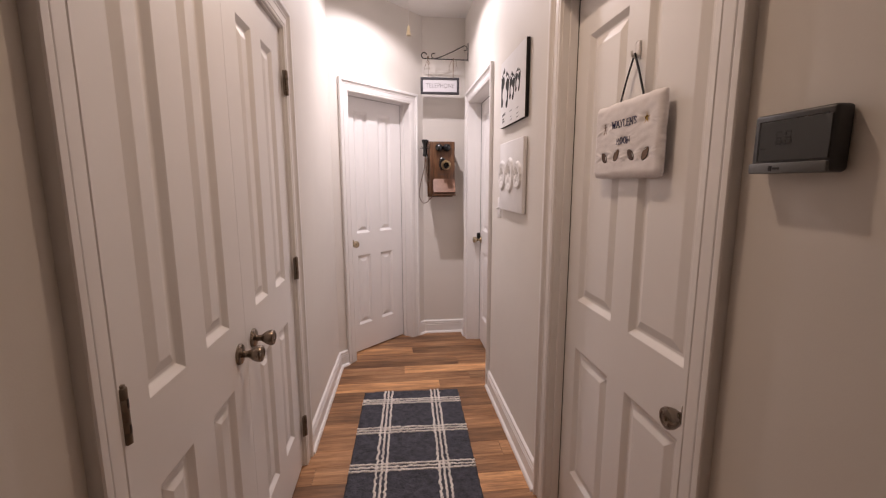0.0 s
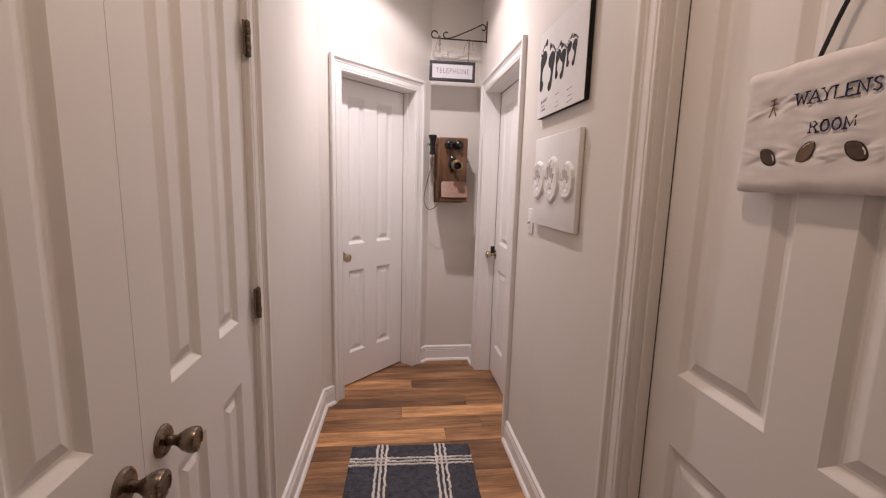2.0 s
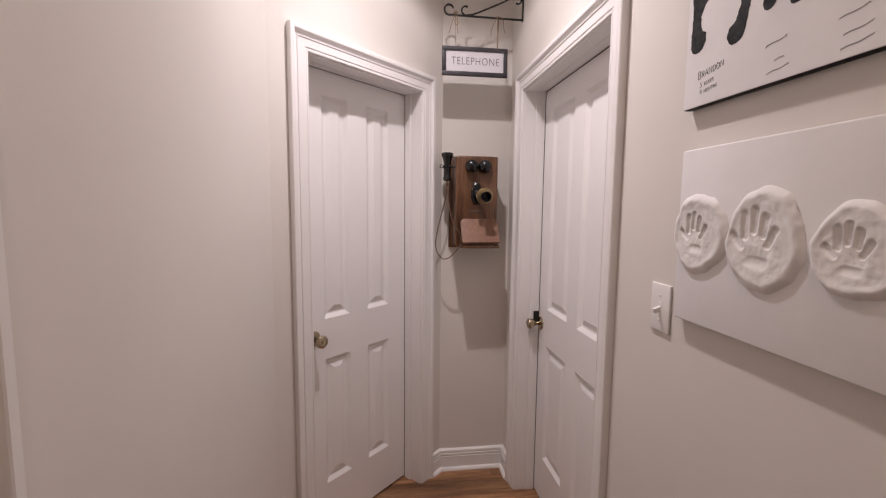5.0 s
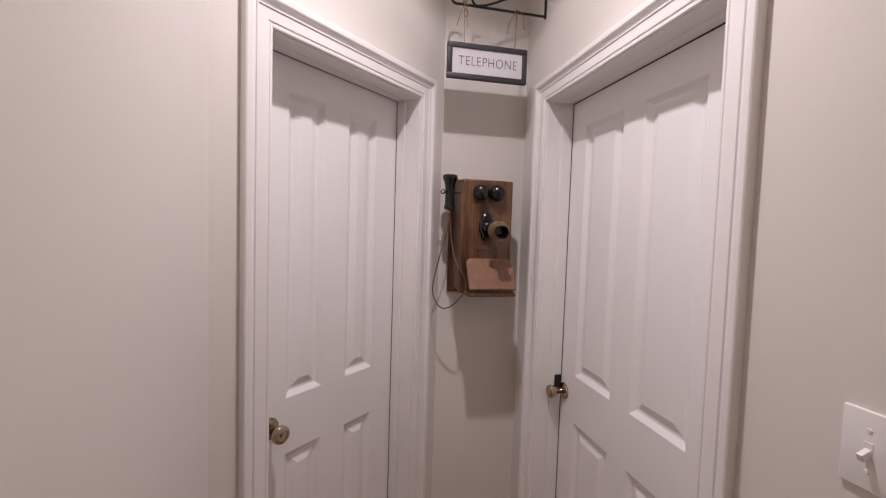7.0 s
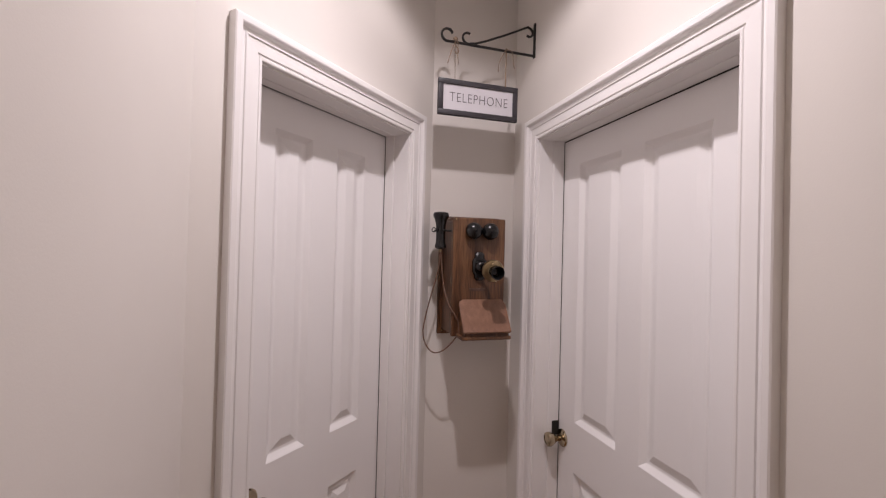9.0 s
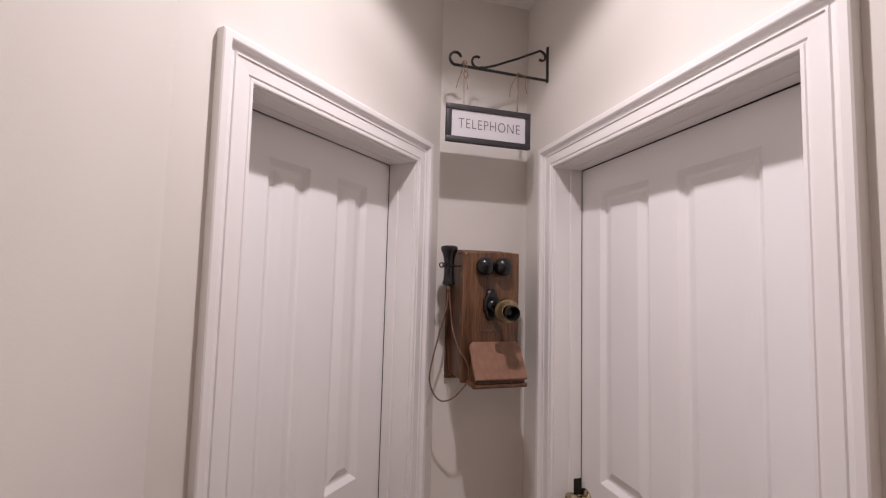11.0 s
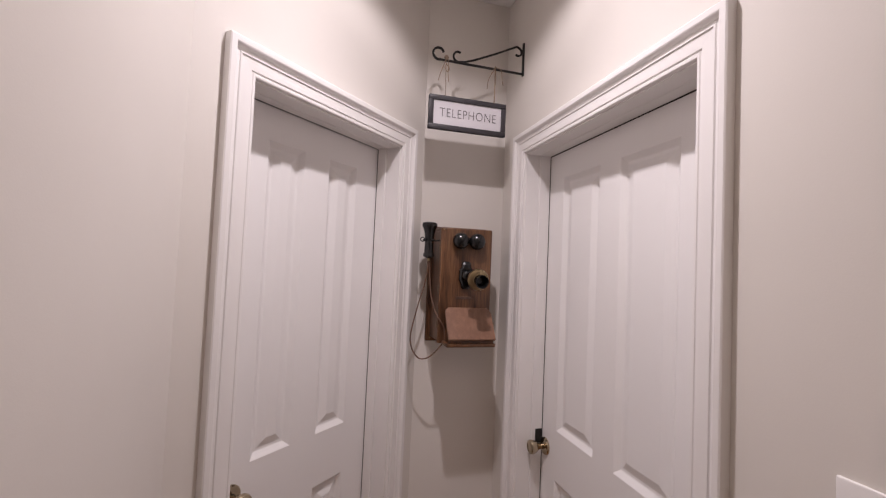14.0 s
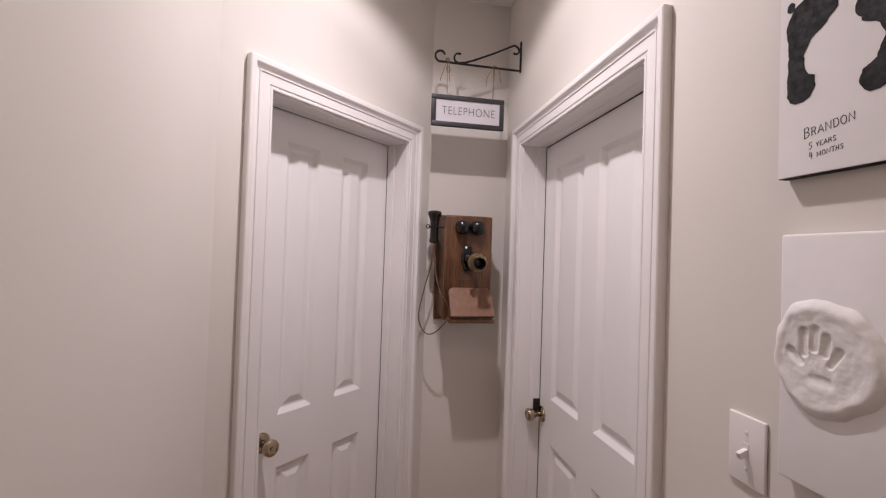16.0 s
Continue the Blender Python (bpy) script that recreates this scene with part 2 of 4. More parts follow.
# pen strokes of each letter in a box one unit high: polylines of (across, up)
STROKES = {
    "A": (0.9, [[(0, 0), (0.45, 1), (0.9, 0)], [(0.18, 0.36), (0.72, 0.36)]]),
    "B": (0.75, [[(0.1, 0), (0.1, 1), (0.5, 0.98), (0.64, 0.8), (0.5, 0.55), (0.1, 0.52)], [(0.5, 0.55), (0.72, 0.32), (0.55, 0.04), (0.1, 0)]]),
    "D": (0.8, [[(0.1, 0), (0.1, 1), (0.5, 0.95), (0.75, 0.6), (0.7, 0.25), (0.45, 0.02), (0.1, 0)]]),
    "E": (0.7, [[(0.68, 0), (0.1, 0), (0.1, 1), (0.66, 1)], [(0.1, 0.52), (0.5, 0.52)]]),
    "H": (0.75, [[(0.1, 0), (0.1, 1)], [(0.65, 0), (0.65, 1)], [(0.1, 0.5), (0.65, 0.5)]]),
    "L": (0.7, [[(0.1, 1), (0.1, 0), (0.66, 0)]]),
    "M": (1.05, [[(0.1, 0), (0.12, 1), (0.52, 0.15), (0.92, 1), (0.95, 0)]]),
    "N": (0.9, [[(0.1, 0), (0.1, 1), (0.78, 0), (0.78, 1)]]),
    "O": (0.85, [[(0.42, 1), (0.12, 0.8), (0.06, 0.45), (0.2, 0.1), (0.45, 0), (0.7, 0.15), (0.78, 0.5), (0.68, 0.85), (0.42, 1)]]),
    "R": (0.8, [[(0.1, 0), (0.1, 1), (0.5, 0.98), (0.66, 0.78), (0.5, 0.54), (0.1, 0.5)], [(0.42, 0.52), (0.74, 0)]]),
    "S": (0.7, [[(0.62, 0.82), (0.45, 1), (0.2, 0.95), (0.1, 0.75), (0.3, 0.55), (0.55, 0.42), (0.63, 0.2), (0.4, 0), (0.1, 0.12)]]),
    "T": (0.75, [[(0.02, 1), (0.72, 1)], [(0.38, 1), (0.36, 0)]]),
    "W": (1.15, [[(0.05, 1), (0.3, 0), (0.56, 0.8), (0.82, 0), (1.08, 1)]]),
    "Y": (0.8, [[(0.05, 1), (0.4, 0.5), (0.75, 1)], [(0.4, 0.5), (0.4, 0)]]),
    "4": (0.75, [[(0.3, 1), (0.08, 0.42), (0.66, 0.46)], [(0.52, 0.95), (0.5, 0)]]),
    "5": (0.7, [[(0.64, 1), (0.2, 0.96), (0.14, 0.58), (0.5, 0.56), (0.6, 0.28), (0.42, 0.02), (0.08, 0.06)]]),
    " ": (0.45, []),
}


def written(name, text, height, width, material, parent, m, pen, serif=0.0, slant=0.0, wobble=0.0, small=1.0):
    """Words drawn as round strokes, centred at m; serif adds slab feet, small shrinks all but the first letter."""
    rng = random.Random(len(text) * 7 + 3)
    x, lines = 0.0, []
    for i, ch in enumerate(text):
        w, polys = STROKES[ch]
        k = 1.0 if i == 0 or ch.isdigit() else small
        for poly in polys:
            pts = [(x + (px + slant * pz + rng.uniform(-wobble, wobble)) * k, (pz + rng.uniform(-wobble, wobble)) * k) for px, pz in poly]
            lines.append(pts)
            if serif:
                for (px, pz), (qx, qz) in ((pts[0], poly[0]), (pts[-1], poly[-1])):
                    if qz in (0, 1):
                        lines.append([(px - serif, pz), (px + serif, pz)])
        x += (w + 0.16) * k
    x -= 0.16
    bm = bmesh.new()
    for pts in lines:
        tube(bm, [((px / x - 0.5) * width, 0, (pz - 0.5) * height) for px, pz in pts], pen, 5)
    return part(name, bm, material, parent, m=m)


# ---- the plan ----
RIGHT, LEFT, BACK = 1.057, -0.035, 4.19
HEAD = 2.054                     # clear height under the door heads
THICK = 0.16
S = math.sqrt(0.5)
ANGLE_O = Vector((0.0425, 3.5485, 0))      # on the angled wall, at the outer edge of its door casing
M_RIGHT = frame_at((RIGHT, 0, 0), (0, -1, 0))      # u = -y
M_LEFT = frame_at((LEFT, 0, 0), (0, 1, 0))         # u = y
M_BACK = frame_at((0, BACK, 0), (1, 0, 0))         # u = x
M_ANGLE = frame_at(ANGLE_O, (S, S, 0))
BEND = 2.434                                       # past the closet casing the left wall turns in a little
A_U0 = -0.077                                      # corner of the left wall along the angled wall
CORNER_L = ANGLE_O + Vector((S, S, 0)) * A_U0
M_LEFT_FAR = frame_at((LEFT, BEND, 0), CORNER_L - Vector((LEFT, BEND, 0)))
LEN_FAR = (CORNER_L - Vector((LEFT, BEND, 0))).length
A_U1 = (BACK - ANGLE_O.y) / S
CORNER_B = ANGLE_O.x + A_U1 * S                    # x at which the angled wall meets the back wall
END = -1.6                                         # unseen wall added to close the hall behind

OPEN_R = (3.145, 3.968)
OPEN_C = (1.150, 1.959)
OPEN_A = (1.075, 2.35)
OPEN_B = (0.083, 0.742)


def wall(name, m, u0, u1, openings, label):
    bm = bmesh.new()
    u = u0
    for a, b in sorted(openings):
        box(bm, u, a, 0, THICK, 0, CEIL)
        box(bm, a, b, 0, THICK, HEAD, CEIL)
        u = b
    box(bm, u, u1, 0, THICK, 0, CEIL)
    return solid(name, bm, WALL, m, label, "wall", kind="structure")


wall("wall_right", M_RIGHT, -BACK - THICK, -END + THICK, [(-OPEN_R[1], -OPEN_R[0]), (-OPEN_C[1], -OPEN_C[0])], "warm off-white painted wall with two white doors")
wall("wall_left", M_LEFT, END - THICK, BEND, [OPEN_A], "warm off-white painted wall with double closet doors")
wall("wall_left_far", M_LEFT_FAR, 0, LEN_FAR, [], "plain warm off-white wall beside the diagonal door")
wall("wall_angled", M_ANGLE, A_U0, A_U1, [OPEN_B], "short diagonal off-white wall holding one door")
wall("wall_back", M_BACK, CORNER_B, RIGHT, [], "narrow off-white end wall behind the telephone")
solid("wall_behind", boxes((LEFT - THICK, RIGHT + THICK, END - THICK, END, 0, CEIL)), WALL, Matrix(), "unseen plain off-white wall added to close the hall behind", "wall", kind="structure")
solid("ceiling", boxes((LEFT - 0.5, RIGHT + 0.3, END - THICK, BACK + 0.3, CEIL, CEIL + 0.1)), CEILING, Matrix(), "flat white painted ceiling", "ceiling", kind="structure")
solid("subfloor", boxes((LEFT - 0.5, RIGHT + 0.4, END - THICK, BACK + 0.4, -0.1, -0.006)), DARK, Matrix(), "dark base under the plank floor", "floor", kind="structure")

# unlit rooms behind the doors
for k, (m, a, b) in enumerate(((M_RIGHT, -OPEN_R[1], -OPEN_R[0]), (M_RIGHT, -OPEN_C[1], -OPEN_C[0]), (M_LEFT, *OPEN_A), (M_ANGLE, *OPEN_B))):
    solid("door_backing", boxes((a - 0.03, b + 0.03, THICK + 0.002, THICK + 0.02, 0, HEAD + 0.03)), DARK, m, "dark unlit space closing off behind the door", "backing", kind="structure")

# ---- casings and doors ----
CASING = [(0, 0), (0, 0.008), (0.002, 0.010), (0.008, 0.0105), (0.010, 0.0085), (0.013, 0.0085), (0.015, 0.0115), (0.020, 0.012), (0.043, 0.0125), (0.045, 0.0155), (0.049, 0.0155), (0.051, 0.012), (0.058, 0.0125), (0.062, 0.017), (0.064, 0.023), (0.067, 0.0245), (0.080, 0.0245), (0.083, 0.022), (0.083, 0)]


def sweep(bm, profile, stations):
    """stations: (point, across) pairs; profile (s, t): s across, t out of the wall (towards the hall)."""
    rings = [[bm.verts.new(Vector(p) + Vector(a) * s + Vector((0, -t, 0))) for s, t in profile] for p, a in stations]
    for a, b in zip(rings, rings[1:]):
        for i in range(len(profile) - 1):
            bm.faces.new((a[i], a[i + 1], b[i + 1], b[i]))
    for r in (rings[0], rings[-1]):
        bm.faces.new(r)
    return bm


def casing(m, a, b, label, stop=None):
    """Moulded casing with mitred corners round an opening, its jamb lining and, if the leaf is recessed, the stops."""
    t = thing("door_trim", m, label, "door trim", kind="structure")
    h = HEAD
    part("side_casing", sweep(bmesh.new(), CASING, [((a, 0, 0), (-1, 0, 0)), ((a, 0, h), (-1, 0, 1))]), TRIM, t, smooth=25)
    part("head_casing", sweep(bmesh.new(), CASING, [((a, 0, h), (-1, 0, 1)), ((b, 0, h), (1, 0, 1))]), TRIM, t, smooth=25)
    part("side_casing", sweep(bmesh.new(), CASING, [((b, 0, h), (1, 0, 1)), ((b, 0, 0), (1, 0, 0))]), TRIM, t, smooth=25)
    j = 0.004
    part("jamb", boxes((a - 0.002, a + j, 0.001, THICK, 0, h)), TRIM, t)
    part("jamb", boxes((b - j, b + 0.002, 0.001, THICK, 0, h)), TRIM, t)
    part("head_jamb", boxes((a + j, b - j, 0.001, THICK, h - j, h + 0.002)), TRIM, t)
    if stop:
        back, near, w = stop[1] - 0.0030, stop[0], 0.009
        part("door_stop", box(bmesh.new(), a + j, a + j + w, near, back, 0, h - j, 0.0015, 1), TRIM, t)
        part("door_stop", box(bmesh.new(), b - j - w, b - j, near, back, 0, h - j, 0.0015, 1), TRIM, t)
        part("head_stop", box(bmesh.new(), a + j + w, b - j - w, near, back, h - j - 0.002, h - j, 0.0005, 1), TRIM, t)
    return t


def leaf_frame(us, zs, holes, depth, thick):
    """The face of a leaf as a grid with holes at panels, plus its edges and back."""
    bm = bmesh.new()
    vs = {(i, k): bm.verts.new((u, depth, z)) for i, u in enumerate(us) for k, z in enumerate(zs)}
    for i in range(len(us) - 1):
        for k in range(len(zs) - 1):
            if (i, k) not in holes:
                bm.faces.new((vs[i, k], vs[i + 1, k], vs[i + 1, k + 1], vs[i, k + 1]))
    a, b, lo, hi = us[0], us[-1], zs[0], zs[-1]
    back = [bm.verts.new((u, depth + thick, z)) for u, z in ((a, lo), (b, lo), (b, hi), (a, hi))]
    bm.faces.new(back)
    nu, nz = len(us) - 1, len(zs) - 1
    bm.faces.new([vs[i, 0] for i in range(nu + 1)] + [back[1], back[0]])
    bm.faces.new([vs[i, nz] for i in range(nu + 1)] + [back[2], back[3]])
    bm.faces.new([vs[0, k] for k in range(nz + 1)] + [back[3], back[0]])
    bm.faces.new([vs[nu, k] for k in range(nz + 1)] + [back[2], back[1]])
    return bm


def panel(a, b, lo, hi, depth):
    """A moulded panel: sloped sticking down to a groove, then a bevel up to a raised field."""
    bm = bmesh.new()
    rings = []
    for inset, d in ((0, 0), (0.003, 0.002), (0.016, 0.0125), (0.019, 0.0138), (0.026, 0.0138), (0.050, 0.005), (0.053, 0.0043)):
        rings.append([bm.verts.new((u, depth + d, z)) for u, z in ((a + inset, lo + inset), (b - inset, lo + inset), (b - inset, hi - inset), (a + inset, hi - inset))])
    for r, s in zip(rings, rings[1:]):
        for i in range(4):
            bm.faces.new((r[i], r[(i + 1) % 4], s[(i + 1) % 4], s[i]))
    bm.faces.new(rings[-1])
    return bm


ROWS_Z = ((0.235, 0.815), (0.995, 1.945))


def leaf(parent, a, b, cols, depth, rows=ROWS_Z, top=HEAD - 0.008):
    """One four-panel moulded leaf under parent."""
    us = [a, cols[0][0], cols[0][1], cols[1][0], cols[1][1], b]
    zs = [0.012, rows[0][0], rows[0][1], rows[1][0], rows[1][1], top]
    holes = {(1, 1), (3, 1), (1, 3), (3, 3)}
    lf = part("door_leaf", leaf_frame(us, zs, holes, depth, 0.035), DOOR, parent)
    for c in cols:
        for r in rows:
            part("panel", panel(*c, *r, depth), DOOR, lf)
    return lf


def knob(parent, u, z, depth, material, keyed=False, big=1.0):
    m = pose(u, depth, z, 90)
    k = big
    rose = part("rosette", lathe(bmesh.new(), [(0.0325 * k, 0), (0.0325 * k, 0.004), (0.029 * k, 0.008), (0.018 * k, 0.0105), (0.012 * k, 0.011)], m, 32), material, parent, smooth=30)
    part("door_knob", lathe(bmesh.new(), [(0.0105 * k, 0.008), (0.010 * k, 0.026), (0.013 * k, 0.032), (0.021 * k, 0.043), (0.0255 * k, 0.055), (0.0262 * k, 0.062), (0.024 * k, 0.068), (0.016 * k, 0.071), (0.0155 * k, 0.069), (0.0, 0.0685)], m, 32), material, parent, smooth=40)
    if keyed:
        part("lock_button", lathe(bmesh.new(), [(0.006, 0.068), (0.006, 0.0725), (0, 0.073)], m, 16), material, parent, smooth=30)


def hinge(parent, u, z, depth, side):
    """Butt hinge with a five-part barrel; side +1 puts the leaf plate to the right."""
    bm = bmesh.new()
    for i in range(5):
        lo = z - 0.050 + i * 0.0202
        lathe(bm, [(0, lo), (0.0074, lo), (0.0078, lo + 0.0005), (0.0078, lo + 0.0192), (0.0074, lo + 0.0198), (0, lo + 0.0198)], pose(u, depth - 0.010, 0), 14)
    h = part("hinge", bm, HINGE, parent, "dark aged metal butt hinge", smooth=40)
    part("hinge_pin", lathe(bmesh.new(), [(0, z - 0.053), (0.0045, z - 0.052), (0.0045, z + 0.052), (0.003, z + 0.055), (0, z + 0.0555)], pose(u, depth - 0.010, 0), 10), HINGE, h, smooth=40)
    for dz in (-0.023, 0.023):
        part("screw_slot", boxes((u - 0.0022, u + 0.0022, depth - 0.0180, depth - 0.0172, z + dz - 0.008, z + dz + 0.008)), DARK, h)
    part("hinge_plate", boxes((min(u, u + side * 0.016), max(u, u + side * 0.016), depth - 0.0060, depth + 0.0004, z - 0.050, z + 0.050)), HINGE, h)


DEEP, DEEP_C = 0.106, 0.060            # depth of the recessed leaves
# narrow door in the angled wall
casing(M_ANGLE, *OPEN_B, "white moulded casing round the diagonal door", (0.064, DEEP))
d = thing("door_1", M_ANGLE, "closed white four-panel door with an aged brass knob", "door", "hall doors", "structure")
leaf(d, OPEN_B[0] + 0.006, OPEN_B[1] - 0.006, ((0.220, 0.362), (0.470, 0.612)), DEEP)
knob(d, 0.160, 0.92, DEEP, KNOB_BRASS, True, 1.06)
# door in the right wall beside the telephone
casing(M_RIGHT, -OPEN_R[1], -OPEN_R[0], "white moulded casing round the bedroom door", (0.058, DEEP))
d = thing("door_2", M_RIGHT, "closed white four-panel door with an aged brass knob", "door", "hall doors", "structure")
leaf(d, -OPEN_R[1] + 0.006, -OPEN_R[0] - 0.006, ((-3.855, -3.63), (-3.53, -3.30)), DEEP)
knob(d, -3.928, 0.91, DEEP, KNOB_BRASS)
part("strike_plate", boxes((-3.9552, -3.9530, 0.074, 0.1035, 0.913, 0.967)), IRON, d, "dark metal latch plate")
# door with the quilted name sign
casing(M_RIGHT, -OPEN_C[1], -OPEN_C[0], "white moulded casing round the named room door", (0.026, DEEP_C))
d = thing("door_3", M_RIGHT, "closed white four-panel door carrying a quilted name sign", "door", "hall doors", "structure")
leaf(d, -OPEN_C[1] + 0.006, -OPEN_C[0] - 0.006, ((-1.852, -1.601), (-1.498, -1.249)), DEEP_C, ((0.235, 0.768), (0.954, 1.900)))
knob(d, -1.204, 0.856, DEEP_C, NICKEL, True)
# dark strips in place of the shade between the stops and the recessed leaves
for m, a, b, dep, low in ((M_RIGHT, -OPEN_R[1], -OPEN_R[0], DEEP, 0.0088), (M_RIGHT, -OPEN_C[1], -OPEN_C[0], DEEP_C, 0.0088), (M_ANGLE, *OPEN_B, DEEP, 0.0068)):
    t = thing("gap_shade", m, "dark strip standing in for the shade in the gap beside the door", "seal strip", "door seals", "structure")
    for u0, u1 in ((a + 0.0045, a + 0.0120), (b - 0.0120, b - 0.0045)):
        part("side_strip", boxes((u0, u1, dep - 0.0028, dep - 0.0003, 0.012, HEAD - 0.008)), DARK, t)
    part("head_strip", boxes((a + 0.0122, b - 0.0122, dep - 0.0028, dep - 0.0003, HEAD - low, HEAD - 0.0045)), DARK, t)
# double closet doors
casing(M_LEFT, *OPEN_A, "white moulded casing round the closet doors")
d = thing("door_4", M_LEFT, "pair of closed white four-panel closet doors with nickel knobs", "closet doors", "hall doors", "structure")
mid = 1.714
leaf(d, OPEN_A[0] + 0.006, mid - 0.0007, ((1.189, 1.335), (1.445, 1.592)), 0.012, ((0.235, 0.79), (0.98, 1.92)))
leaf(d, mid + 0.0007, OPEN_A[1] - 0.006, ((1.828, 1.972), (2.080, 2.222)), 0.012, ((0.235, 0.79), (0.98, 1.92)))
knob(d, 1.650, 0.878, 0.012, NICKEL)
knob(d, 1.778, 0.882, 0.012, NICKEL)
for u, s in ((OPEN_A[0] + 0.003, 1), (OPEN_A[1] - 0.003, -1)):
    for z in (0.216, 1.006, 1.824):
        hinge(d, u, z, 0.0, s)

# ---- baseboards ----
BASE = [(0, 0), (0, 0.032), (0.007, 0.031), (0.014, 0.026), (0.018, 0.017), (0.078, 0.0165), (0.080, 0.0115), (0.084, 0.0115), (0.086, 0.0155), (0.093, 0.0155), (0.095, 0.0105), (0.099, 0.0105), (0.101, 0.0135), (0.112, 0.0125), (0.118, 0.006), (0.120, 0.0)]


def baseboard(m, u0, u1, l0=0.0, l1=0.0):
    """l0, l1: how far each end's top moves along per metre of depth (mitres)."""
    bm = bmesh.new()
    rings = []
    for u, k in ((u0, l0), (u1, l1)):
        rings.append([bm.verts.new((u + k * t, -t, s)) for s, t in BASE])
    for i in range(len(BASE) - 1):
        bm.faces.new((rings[0][i], rings[0][i + 1], rings[1][i + 1], rings[1][i]))
    for r in rings:
        bm.faces.new(r)
    return solid("baseboard", bm, TRIM, m, "white moulded baseboard with shoe moulding on the floor", "baseboard", "hall baseboards", "structure", smooth=25)


CW = 0.083
T = math.tan(radians(22.5))
baseboard(M_BACK, CORNER_B, RIGHT, T, -1)
baseboard(M_ANGLE, A_U0, OPEN_B[0] - CW, T, 0)
baseboard(M_ANGLE, OPEN_B[1] + CW, A_U1, 0, -T)
baseboard(M_LEFT_FAR, 0, LEN_FAR, 0, -T)
baseboard(M_LEFT, END, OPEN_A[0] - CW, 0, 0)
baseboard(M_RIGHT, -BACK, -OPEN_R[1] - CW, 1, 0)
baseboard(M_RIGHT, -OPEN_R[0] + CW, -OPEN_C[1] - CW)
baseboard(M_RIGHT, -OPEN_C[0] + CW, -END)

# ---- recessed downlights ----
for lx, ly in (FAR_LAMP, NEAR_LAMP):
    t = thing("recessed_downlight", pose(lx, ly, CEIL), "round white flush ceiling downlight, lit", "ceiling light", "hall downlights")
    part("trim_ring", lathe(bmesh.new(), [(0.062, -0.001), (0.062, -0.006), (0.080, -0.005), (0.084, -0.001)], Matrix(), 40), PLASTIC, t, smooth=40)
    part("lens", lathe(bmesh.new(), [(0, -0.002), (0.062, -0.002)], Matrix(), 40), GLOW, t, "glowing round lens")

# ---- pull cord ----
t = thing("pull_cord", pose(0.495, 1.99, 0), "thin white pull cord with ivory bell handle hanging from ceiling", "pull cord")
part("cord", tube(bmesh.new(), [(0, 0, CEIL), (0.001, 0, 2.4), (0, 0, 1.950)], 0.0007, 6), PLASTIC, t)
part("handle", lathe(bmesh.new(), [(0, 1.955), (0.003, 1.954), (0.0042, 1.949), (0.006, 1.938), (0.0085, 1.926), (0.0085, 1.921), (0, 1.921)], Matrix(), 16), IVORY, t, "ivory bell-shaped handle", smooth=40)


